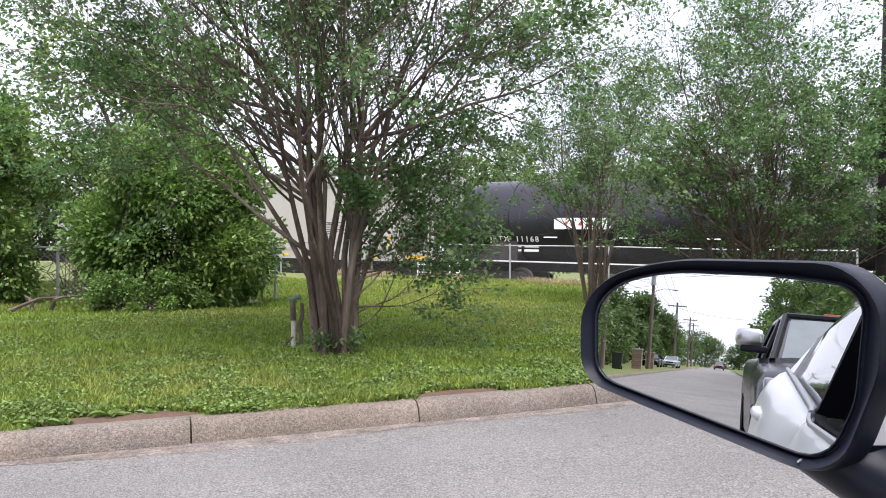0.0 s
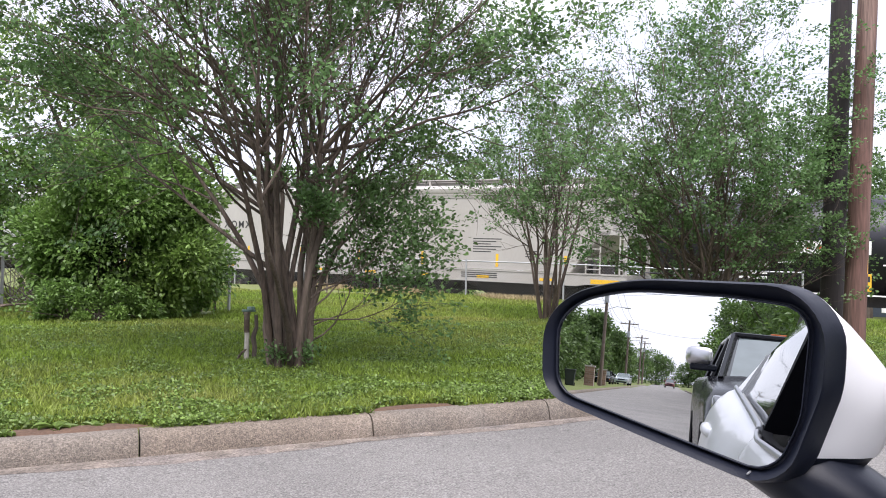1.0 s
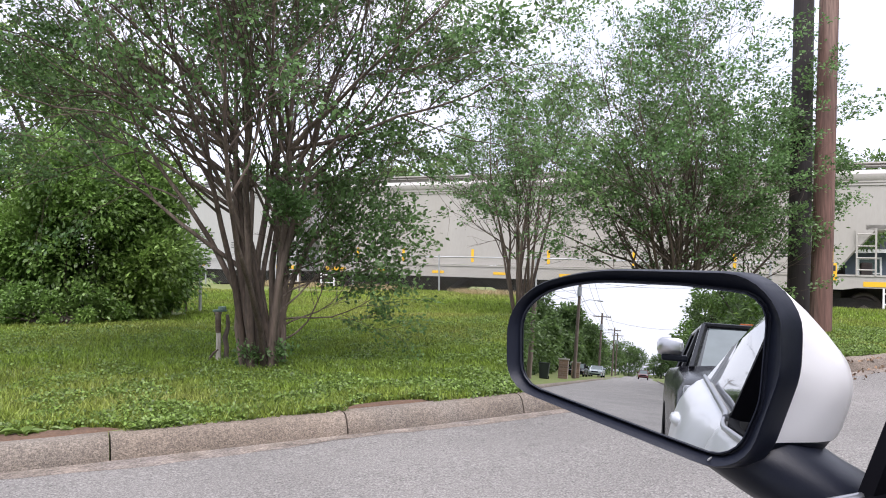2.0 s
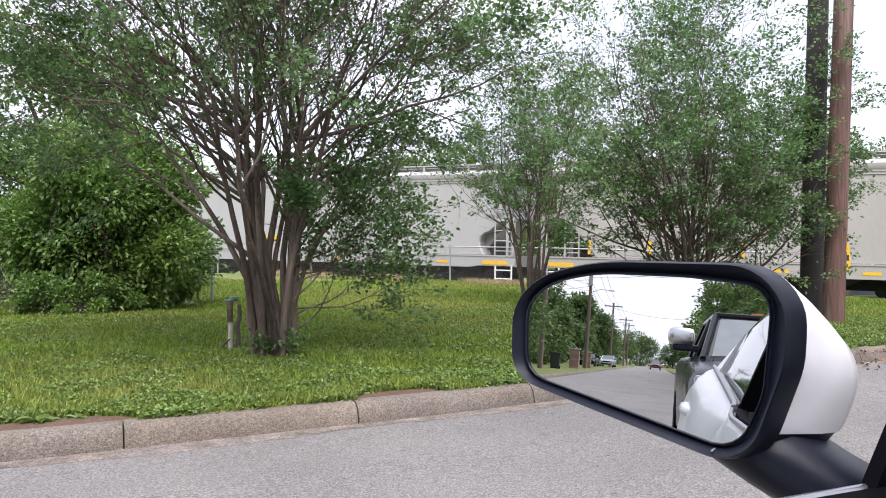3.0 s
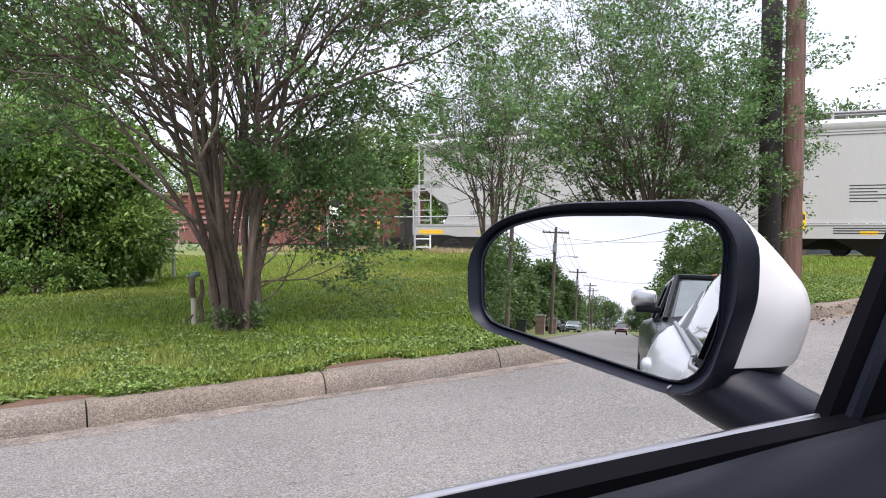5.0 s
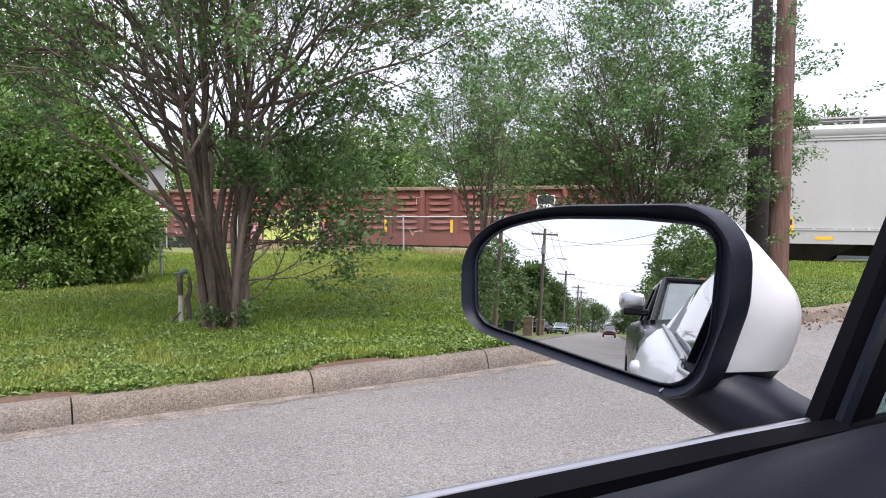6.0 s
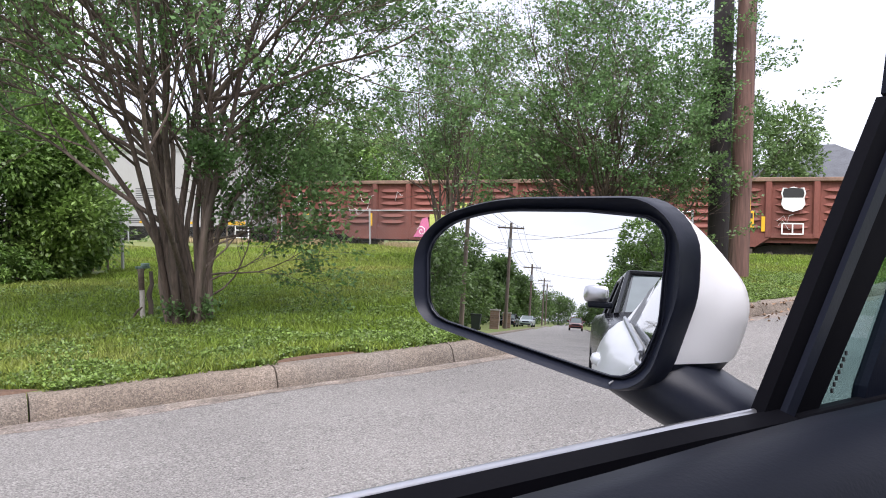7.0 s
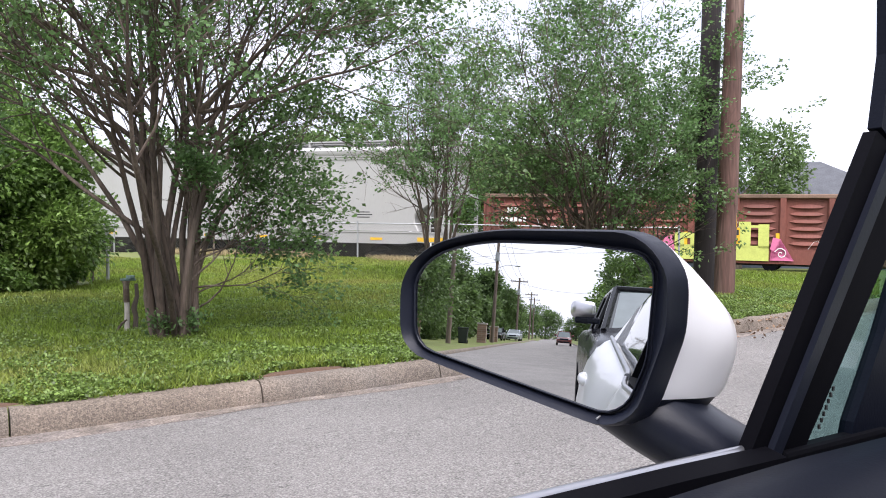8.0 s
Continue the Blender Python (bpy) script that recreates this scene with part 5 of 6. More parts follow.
# ---- the white car from which one looks ----
def rounded(corners, seg=7):
    """An outline with its corners rounded: corners of (x, y, radius)."""
    out = []
    n = len(corners)
    for i in range(n):
        p = Vector(corners[i][:2])
        a = (Vector(corners[i - 1][:2]) - p).normalized()
        b = (Vector(corners[(i + 1) % n][:2]) - p).normalized()
        half = a.angle(b) / 2
        r = corners[i][2]
        c = p + (a + b).normalized() * r / math.sin(half)
        t0, t1 = p + a * r / math.tan(half) - c, p + b * r / math.tan(half) - c
        w0 = math.atan2(t0.y, t0.x)
        dw = (math.atan2(t1.y, t1.x) - w0 + math.pi) % (2 * math.pi) - math.pi
        out += [(c.x + r * math.cos(w0 + dw * k / seg), c.y + r * math.sin(w0 + dw * k / seg)) for k in range(seg + 1)]
    return out


def even(line, n=96):
    """The same outline with n points at even angles."""
    fine = [(p[0] + (q[0] - p[0]) * k / 30, p[1] + (q[1] - p[1]) * k / 30) for p, q in zip(line, line[1:] + line[:1]) for k in range(30)]
    a = np.array([math.atan2(y, x + 0.005) for x, y in fine])
    r = np.array([math.hypot(x + 0.005, y) for x, y in fine])
    o = np.argsort(a)
    w = np.linspace(-math.pi, math.pi, n, endpoint=False)
    q = np.interp(w, a[o], r[o], period=2 * math.pi)
    return [(-0.005 + float(k) * math.cos(t), float(k) * math.sin(t)) for k, t in zip(q, w)]


own = thing("parked_car", Matrix(), "white car with the driver's window open and a black interior", "car")
MID = -0.56
BX = (2.3, 1.9, 0.9, 0.4, -0.3, -0.55, -1.0, -1.6, -2.3, -2.75)
BELT_Y = (0.02, 0.22, 0.325, 0.335, 0.322, 0.29, 0.272, 0.24, 0.12, -0.1)
BELT_Z = (0.72, 0.88, 1.032, 1.035, 1.039, 1.05, 1.088, 1.124, 1.10, 1.0)


def belt(x):
    return float(np.interp(-x, [-b for b in BX], BELT_Y)), float(np.interp(-x, [-b for b in BX], BELT_Z))


def flank(side, x_list):
    g = Geo()
    rings = []
    for x in x_list:
        y, z = belt(x)
        arch = max(0.0, 1 - ((x - 1.45) / 0.38) ** 2) + max(0.0, 1 - ((x + 1.5) / 0.38) ** 2)
        low = 0.24 + 0.42 * math.sqrt(arch)
        k = 0.5 + 0.5 * float(smooth_step(0.3, 0.9, -x))
        sec = [(y - 0.022, z - 0.035), (y, z), (y + 0.024 * k, z - 0.012), (y + 0.052 * k, z - 0.038), (y + 0.075 * k, z - 0.075), (y + 0.093 * k, z - 0.125), (y + 0.105 * k, z - 0.2), (y + 0.115 * k, z - 0.34), (y + 0.118 * k, 0.62 + 0.1 * arch), (y + 0.09 * k, low + 0.02), (y + 0.04 * k, low), (y - 0.06, low)]
        rings.append([(x, q if side > 0 else 2 * MID - q, w) for q, w in sec])
    return g.loft(rings)


fx = np.concatenate([np.linspace(2.3, 0.92, 16), np.linspace(0.88, -0.44, 9)])
rxs = np.concatenate([np.linspace(-0.448, -1.3, 9), np.linspace(-1.308, -2.75, 18)])
for side in (1, -1):
    part("front_flank", flank(side, fx), CAR_W, own, "glossy white painted flank", smooth=40)
    part("rear_flank", flank(side, rxs), CAR_W, own, "glossy white painted flank", smooth=40)
g = Geo()
rings = []
for x in np.linspace(2.3, 0.85, 7):
    y, z = belt(x)
    rings.append([(x, y - 0.05, z), (x, (y + MID) / 2, z + 0.05), (x, MID, z + 0.06), (x, 2 * MID - (y + MID) / 2, z + 0.05), (x, 2 * MID - y + 0.05, z), (x, MID, z - 0.05)])
g.loft(rings)
part("bonnet", g, CAR_W, own, smooth=40)
g = Geo()
rings = []
for x in np.linspace(-1.75, -2.75, 5):
    y, z = belt(x)
    rings.append([(x, y - 0.05, z), (x, MID, z + 0.04), (x, 2 * MID - y + 0.05, z), (x, MID, z - 0.06)])
g.loft(rings)
g.box(-2.78, -2.70, 2 * MID + 0.15, -0.15, 0.3, 1.0, 0.02)
g.box(2.2, 2.32, 2 * MID - 0.0, 0.0, 0.3, 0.72, 0.04)
part("boot", g, CAR_W, own, smooth=40)
# roof and floor, out of view from the seat, added to keep the cabin dark
g = Geo()
rings = []
for x, z, w in ((0.75, 1.435, 0.52), (0.3, 1.475, 0.55), (-0.6, 1.49, 0.55), (-1.25, 1.455, 0.5), (-1.5, 1.40, 0.46)):
    rings.append([(x, MID + w, z - 0.03), (x, MID + w - 0.06, z), (x, MID, z + 0.02), (x, MID - w + 0.06, z), (x, MID - w, z - 0.03), (x, MID, z - 0.05)])
g.loft(rings)
part("roof", g, CAR_W, own, smooth=40)
g = Geo()
g.box(-1.7, 1.0, -1.45, 0.3, 0.22, 0.28)
part("floor_pan", g, RUBBER, own)


def side_strip(x0, x1, inset, z_in, out0, out1, mats, name, label="", n=12):
    """A strip that follows the belt."""
    g = Geo()
    rings = []
    for x in np.linspace(x0, x1, n):
        y, z = belt(x)
        cy, cz = y + inset + out1 / 2, z + z_in
        rings.append([(x, y + inset, cz)] + [(x, cy - math.cos(a) * out1 / 2, cz + (0.35 + 0.65 * math.sin(a)) * out0) for a in np.linspace(0, math.pi, 7)] + [(x, y + inset + out1, cz)])
    g.loft(rings)
    return part(name, g, mats, own, label, smooth=60)


side_strip(0.515, -0.44, 0.0, 0.001, 0.0075, 0.009, SILL_M, "belt_trim", "bright metal strip along the sill")
side_strip(-0.452, -1.55, -0.004, 0.001, 0.011, 0.012, SILL_M, "belt_trim", "bright metal strip along the sill")
g = Geo()
rings = []
for x in np.linspace(0.52, -0.44, 10):
    y, z = belt(x)
    rings.append([(x, y - 0.004, z + 0.008), (x, y - 0.022, z + 0.004), (x, y - 0.026, z - 0.03), (x, y - 0.001, z - 0.03)])
g.loft(rings)
part("window_seal", g, RUBBER, own, smooth=40)

# rear side window, pillars and roof rail
def house_edge(x):
    return float(np.interp(-x, (-0.75, -0.3, 0.6, 1.25, 1.55), (0.0, 0.02, 0.0, -0.01, -0.03))), float(np.interp(-x, (-0.75, -0.3, 0.6, 1.25, 1.55), (1.40, 1.445, 1.435, 1.36, 1.285)))


g = Geo()
rings = []
for x in np.linspace(-0.54, -1.38, 8):
    y, z = belt(x)
    ye, ze = house_edge(x)
    ye = ye + 0.10
    rings.append([(x, y - 0.012, z), (x, (y + ye) / 2 + 0.012, (z + ze) / 2), (x, ye, ze), (x, ye - 0.01, ze), (x, (y + ye) / 2 + 0.002, (z + ze) / 2), (x, y - 0.022, z)])
g.loft(rings)
part("rear_window", g, TINT, own, "reflective rear door glass", smooth=60)
for x0, x1, mats, nm in ((-0.47, -0.535, RUBBER, "door_pillar"), (-1.38, -1.62, CAR_W, "rear_pillar")):
    g = Geo()
    rings = []
    for x in (x0, x1):
        y, z = belt(x)
        ye, ze = house_edge(x)
        ye += 0.105
        rings.append([(x, y - 0.004, z), (x, (y + ye) / 2 + 0.018, (z + ze) / 2), (x, ye, ze), (x, ye - 0.05, ze), (x, y - 0.06, z)])
    g.loft(rings)
    part(nm, g, mats, own)
g = Geo()
pts = []
for x in np.linspace(0.74, -1.6, 14):
    ye, ze = house_edge(x)
    pts.append((x, ye + 0.10, ze + 0.005))
g.tube(pts, 0.022, 8)
part("roof_rail", g, PLASTIC, own, smooth=50)
g = Geo()
g.tube([(p[0], p[1] + 0.012, p[2] - 0.02) for p in pts[6:13]], 0.007, 6)
part("window_trim", g, CHROME, own)
# door handle of the rear door
y, z = belt(-1.15)
g = Geo()
g.tube([(-1.02, y + 0.05, z - 0.10), (-1.05, y + 0.083, z - 0.095), (-1.15, y + 0.088, z - 0.092), (-1.26, y + 0.083, z - 0.09), (-1.29, y + 0.05, z - 0.09)], [0.011, 0.013, 0.014, 0.013, 0.011], 8)
part("door_handle", g, CAR_W, own, "white door handle", smooth=50)
y, z = belt(-0.25)
g = Geo()
g.tube([(-0.14, y + 0.05, z - 0.14), (-0.17, y + 0.085, z - 0.135), (-0.25, y + 0.09, z - 0.132), (-0.33, y + 0.085, z - 0.13), (-0.36, y + 0.05, z - 0.13)], [0.014, 0.017, 0.018, 0.017, 0.014], 8)
part("door_handle", g, CAR_W, own, "white door handle", smooth=50)

# front quarter: division bar, small fixed pane, windscreen pillar
g = Geo()
g.prism([(0.488, 1.018), (0.668, 1.284), (0.742, 1.250), (0.557, 1.018)], 0.328, 0.340)
part("division_bar", g, RUBBER, own, "black window division bar")
g = Geo()
g.prism([(0.508, 1.022), (0.683, 1.270), (0.694, 1.262), (0.521, 1.022)], 0.322, 0.3275)
part("run_channel", g, PLASTIC, own)
g = Geo()
g.prism([(0.555, 1.03), (0.735, 1.245), (0.745, 1.235), (0.640, 1.03)], 0.333, 0.336)
ob = part("quarter_pane", g, GLASS, own, "green tinted fixed pane")
ob.visible_shadow = False
g = Geo()
for k in range(7):
    g.box(0.5935 + 0.0032 * k, 0.5957 + 0.0032 * k, 0.3315, 0.3328, 1.044 + 0.0047 * k, 1.0475 + 0.0047 * k)
part("etched_mark", g, BLACK_P, own)
g = Geo()
g.prism([(0.620, 1.0), (0.634, 1.045), (0.678, 1.114), (0.744, 1.238), (0.671, 1.287), (0.684, 1.35), (0.684, 1.45), (0.95, 1.45), (1.05, 1.0)], 0.326, 0.338)
part("windscreen_pillar", g, TRIM_IN, own, "black windscreen pillar")
g = Geo()
g.box(0.535, 0.68, 0.322, 0.338, 0.975, 1.036, 0.004)
part("pane_sill", g, RUBBER, own)
# inner door trim and dash
g = Geo()
rings = []
for x in np.linspace(0.70, -0.9, 20):
    y, z = belt(x)
    lift = 0.006 + 0.006 * float(smooth_step(0.2, 0.5, x))
    y0 = y - 0.075
    rings.append([(x, y - 0.03, z - 0.04), (x, y0 + 0.005, z + 0.006 + lift), (x, y0 - 0.004, z + 0.016 + lift), (x, y0 - 0.03, z + 0.019 + lift), (x, y0 - 0.07, z + 0.008 + lift), (x, y0 - 0.095, z - 0.03), (x, y0 - 0.105, z - 0.1), (x, y0 - 0.10, z - 0.3), (x, y0 - 0.06, 0.4), (x, y - 0.01, 0.4)])
g.loft(rings)
part("door_trim", g, TRIM_IN, own, "black vinyl inner door panel", smooth=50)
g = Geo()
rings = []
for y in np.linspace(0.285, -1.4, 12):
    rings.append([(0.60, y, 0.8), (0.61, y, 0.96), (0.64, y, 1.035), (0.70, y, 1.055), (0.85, y, 1.05), (1.05, y, 1.0), (1.05, y, 0.7)])
g.loft(rings)
part("dashboard", g, TRIM_IN, own, smooth=50)
# roof lining, far door and seat backs; the unseen lining shuts out daylight
g = Geo()
g.box(-1.4, 0.7, MID - 0.5, MID + 0.5, 1.405, 1.42)
part("roof_lining", g, PLASTIC, own)
for y in (-0.12, -0.95):
    g = Geo()
    g.box(-0.72, -0.55, y - 0.24, y + 0.24, 0.5, 1.0, 0.05, m=pose(0, 0, 0, 0, -8, 0))
    g.box(-0.62, -0.1, y - 0.24, y + 0.24, 0.42, 0.58, 0.05)
    part("seat", g, TRIM_IN, own)
for x in (1.45, -1.5):
    for y in (0.27, 2 * MID - 0.27):
        g = Geo()
        rings = [[(x + r * math.cos(a), y + o, 0.33 + r * math.sin(a)) for a in np.linspace(0, 2 * math.pi, 25)[:-1]] for r, o in ((0.2, -0.09), (0.31, -0.1), (0.33, -0.07), (0.33, 0.05), (0.31, 0.08), (0.22, 0.08))]
        g.loft(rings)
        w = part("wheel", g, RUBBER, own, smooth=40)
        g = Geo()
        g.tube([(x, y - 0.06, 0.33), (x, y + 0.07, 0.33)], 0.215, 20)
        part("rim", g, STEEL, w)

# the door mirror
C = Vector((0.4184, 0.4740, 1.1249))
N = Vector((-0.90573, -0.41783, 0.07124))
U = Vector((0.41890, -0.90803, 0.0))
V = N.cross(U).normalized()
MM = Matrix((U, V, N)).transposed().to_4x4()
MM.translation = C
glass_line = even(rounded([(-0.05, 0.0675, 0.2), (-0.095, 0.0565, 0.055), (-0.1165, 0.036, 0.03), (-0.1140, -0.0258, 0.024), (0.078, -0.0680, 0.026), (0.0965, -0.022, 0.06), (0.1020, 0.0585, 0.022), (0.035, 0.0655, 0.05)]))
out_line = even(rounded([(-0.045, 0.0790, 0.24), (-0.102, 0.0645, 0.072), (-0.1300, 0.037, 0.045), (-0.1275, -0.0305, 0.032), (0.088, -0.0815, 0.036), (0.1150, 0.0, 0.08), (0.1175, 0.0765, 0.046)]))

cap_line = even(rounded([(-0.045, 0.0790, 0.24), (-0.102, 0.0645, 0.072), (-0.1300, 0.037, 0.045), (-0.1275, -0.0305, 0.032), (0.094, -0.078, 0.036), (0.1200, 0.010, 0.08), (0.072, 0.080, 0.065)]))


def blend(w):
    return [(a[0] + (b[0] - a[0]) * w, a[1] + (b[1] - a[1]) * w) for a, b in zip(out_line, cap_line)]


def scaled(line, sx, sy, z, ox=0.0, oy=0.0):
    cx, cy = -0.005, 0.0
    return [(cx + (x - cx) * sx + ox, cy + (y - cy) * sy + oy, z) for x, y in line]


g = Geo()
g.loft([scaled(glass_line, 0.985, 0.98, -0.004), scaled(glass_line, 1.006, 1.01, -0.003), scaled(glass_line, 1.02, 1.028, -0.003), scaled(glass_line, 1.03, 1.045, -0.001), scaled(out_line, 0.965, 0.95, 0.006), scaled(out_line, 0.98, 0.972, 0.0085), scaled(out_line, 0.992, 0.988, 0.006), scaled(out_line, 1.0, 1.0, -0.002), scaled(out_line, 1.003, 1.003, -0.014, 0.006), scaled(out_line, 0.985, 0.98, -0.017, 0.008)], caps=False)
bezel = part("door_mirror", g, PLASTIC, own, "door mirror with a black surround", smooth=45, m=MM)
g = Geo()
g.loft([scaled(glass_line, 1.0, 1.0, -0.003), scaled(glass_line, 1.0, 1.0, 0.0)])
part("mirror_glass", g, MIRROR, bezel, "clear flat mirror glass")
g = Geo()
g.loft([scaled(glass_line, 0.994, 0.99, 0.0005), scaled(glass_line, 0.996, 0.993, 0.0022), scaled(glass_line, 1.004, 1.007, 0.0022), scaled(glass_line, 1.006, 1.01, -0.001)], caps=False)
part("glass_rim", g, PLASTIC, bezel, smooth=40)


def hull(line, sx, sy, z, ox, oy):
    """A ring of the mirror housing, fuller below than above."""
    low = min(1.0, sy + 0.14)
    return [(-0.005 + (x + 0.005) * sx + ox, y * (sy if y > 0 else low) + oy, z) for x, y in line]


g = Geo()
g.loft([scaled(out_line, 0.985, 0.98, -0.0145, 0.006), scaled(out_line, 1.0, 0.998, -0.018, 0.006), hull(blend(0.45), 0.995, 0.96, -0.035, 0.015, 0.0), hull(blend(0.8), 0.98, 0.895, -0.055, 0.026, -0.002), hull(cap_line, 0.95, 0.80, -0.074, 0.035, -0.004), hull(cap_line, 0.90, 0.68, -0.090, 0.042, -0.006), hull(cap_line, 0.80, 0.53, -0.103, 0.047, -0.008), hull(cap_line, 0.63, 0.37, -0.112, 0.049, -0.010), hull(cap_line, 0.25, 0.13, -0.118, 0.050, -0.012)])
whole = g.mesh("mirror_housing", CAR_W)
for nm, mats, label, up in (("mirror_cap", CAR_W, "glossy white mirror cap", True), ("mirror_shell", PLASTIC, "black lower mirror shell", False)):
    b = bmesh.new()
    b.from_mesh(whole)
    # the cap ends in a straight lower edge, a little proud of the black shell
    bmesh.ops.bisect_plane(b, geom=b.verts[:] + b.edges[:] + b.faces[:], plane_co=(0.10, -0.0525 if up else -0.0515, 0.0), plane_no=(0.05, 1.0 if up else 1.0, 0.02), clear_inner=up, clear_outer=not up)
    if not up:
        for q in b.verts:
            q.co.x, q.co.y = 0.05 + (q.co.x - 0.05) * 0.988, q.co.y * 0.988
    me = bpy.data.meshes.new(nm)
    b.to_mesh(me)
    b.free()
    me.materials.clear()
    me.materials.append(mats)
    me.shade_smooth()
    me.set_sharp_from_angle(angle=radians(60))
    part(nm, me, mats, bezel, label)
g = Geo()
foot = []
for u, cu, cv, cz, a, b in ((0.0, 0.04, -0.058, -0.050, 0.034, 0.024), (0.2, 0.07, -0.066, -0.058, 0.048, 0.034), (0.5, 0.10, -0.080, -0.070, 0.055, 0.037), (0.8, 0.135, -0.096, -0.085, 0.054, 0.028), (1.0, 0.175, -0.112, -0.105, 0.050, 0.02)):
    foot.append([(cu + 0.35 * b * math.cos(w), cv + b * math.sin(w), cz + a * math.cos(w)) for w in np.linspace(0, 2 * math.pi, 17)[:-1]])
g.loft(foot)
part("mirror_foot", g, PLASTIC, bezel, "black mirror foot", smooth=60)
# tiny pale dot on the lower edge of the surround
g = Geo()
g.tube([(0.061, -0.0675, 0.0), (0.061, -0.0685, 0.0074)], 0.0008, 8)
part("drain_stub", g, STEEL, bezel)


# ---- other vehicles ----
def vehicle(name, label, L, W, H, paint, hood, belt_z, cab, roof, clear, wheel_r, category, narrow=(0.92, 0.72)):
    """A car standing on the ground; x ahead. hood: bonnet length; cab and roof: (rear, front) ends at the belt and at the top."""
    car = thing(name, Matrix(), label, category)
    h, w = L / 2, W / 2
    ax = (h - 0.9, -h + 0.95)
    g = Geo()
    rings = []
    for x in np.linspace(-h, h, 41):
        e = min((h - abs(x)) / 0.35, 1.0)
        ww = w * (0.90 + 0.10 * math.sqrt(max(e, 0)))
        top = belt_z
        if x > cab[1]:
            u = (x - cab[1]) / max(h - cab[1], 0.01)
            top = belt_z - 0.05 - 0.16 * u ** 2 - 0.10 * (1 - math.sqrt(max(e, 0)))
        arch = max(0.0, 1 - ((x - ax[0]) / (wheel_r * 1.2)) ** 2) + max(0.0, 1 - ((x - ax[1]) / (wheel_r * 1.2)) ** 2)
        low = clear + (wheel_r * 1.75 - clear) * math.sqrt(arch) * 0.95
        half = [(ww * 0.86, low), (ww * 0.98, low + 0.03), (ww, (low + top) / 2), (ww * 0.985, top - 0.12), (ww * 0.93, top - 0.02), (ww * 0.6, top + 0.02)]
        rings.append([(x, y, z) for y, z in half] + [(x, -y, z) for y, z in half[::-1]])
    g.loft(rings)
    part("body", g, paint, car, smooth=35)
    wb, wr = w * narrow[0], w * narrow[1]
    c = [(cab[0], wb, belt_z), (cab[1], wb, belt_z - 0.03), (roof[1], wr, H - 0.04), (roof[0], wr, H - 0.06)]
    g = Geo()
    low4 = [(cab[1], wb, belt_z - 0.04), (cab[0], wb, belt_z - 0.02), (cab[0], -wb, belt_z - 0.02), (cab[1], -wb, belt_z - 0.04)]
    top4 = [(roof[1], wr, H - 0.05), (roof[0], wr, H - 0.06), (roof[0], -wr, H - 0.06), (roof[1], -wr, H - 0.05)]
    g.loft([[(x * 0.985, y * 0.985, z) for x, y, z in low4], [(x * 0.985, y * 0.985, z) for x, y, z in top4]])
    part("side_glass", g, TINT, car, "dark side glass")
    g = Geo()
    f = lambda u, v: [low4[0][0] + (top4[0][0] - low4[0][0]) * v, (wb + (wr - wb) * v) * u, low4[0][2] + (top4[0][2] - low4[0][2]) * v]
    g.loft([[(f(u, 0.03)[0] + 0.012 * (1 - u * u) * 3, *f(u, 0.03)[1:]) for u in np.linspace(-0.9, 0.9, 7)], [(f(u, 0.95)[0] + 0.012 * (1 - u * u) * 3, *f(u, 0.95)[1:]) for u in np.linspace(-0.9, 0.9, 7)]], closed=False)
    part("windscreen", g, SHIELD, car, "pale reflecting windscreen", smooth=60)
    g = Geo()
    for sg in (1, -1):
        for a, b in ((0, 0), (1, 1)):
            p, q = Vector(low4[a]), Vector(top4[b])
            p.y, q.y = abs(p.y) * sg, abs(q.y) * sg
            g.tube([p, q], 0.045, 6)
        xm = (cab[0] + cab[1]) / 2
        g.tube([(xm, wb * sg, belt_z), (xm - 0.05, wr * sg, H - 0.05)], 0.04, 6)
        g.tube([(roof[1], wr * sg, H - 0.05), (roof[0], wr * sg, H - 0.06)], 0.04, 6)
    part("pillar", g, paint, car)
    g = Geo()
    g.box(roof[0] - 0.03, roof[1] + 0.03, -wr - 0.02, wr + 0.02, H - 0.08, H, 0.03)
    part("roof", g, paint, car, smooth=40)
    for x in ax:
        for y in (w - 0.11, -w + 0.11):
            g = Geo()
            g.loft([[(x + r * math.cos(a), y + o, wheel_r + r * math.sin(a)) for a in np.linspace(0, 2 * math.pi, 21)[:-1]] for r, o in ((wheel_r * 0.6, -0.1), (wheel_r * 0.95, -0.11), (wheel_r, -0.08), (wheel_r, 0.08), (wheel_r * 0.95, 0.11), (wheel_r * 0.62, 0.1))])
            wh = part("wheel", g, RUBBER, car, smooth=40)
            g = Geo()
            g.tube([(x, y - 0.08, wheel_r), (x, y + 0.08, wheel_r)], wheel_r * 0.61, 16)
            part("rim", g, STEEL, wh)
    for sg in (1, -1):
        g = Geo()
        g.box(h - 0.30, h - 0.015, *sorted((sg * (w - 0.40), sg * (w - 0.055))), belt_z - 0.38, belt_z - 0.2, 0.03)
        part("headlamp", g, LAMP, car, "clear headlamp", smooth=40)
        g = Geo()
        g.box(h - 0.32, h - 0.03, *sorted((sg * (w - 0.16), sg * (w - 0.035))), belt_z - 0.47, belt_z - 0.37, 0.02)
        part("indicator", g, AMBER, car, "amber indicator lens")
        g = Geo()
        m = pose(cab[1] - 0.28, sg * (w + (0.03 if name == "black_suv" else 0.12)), belt_z + 0.13)
        g.box(-0.08, 0.10, -0.15, 0.14, -0.03, 0.17, 0.06, m=m)
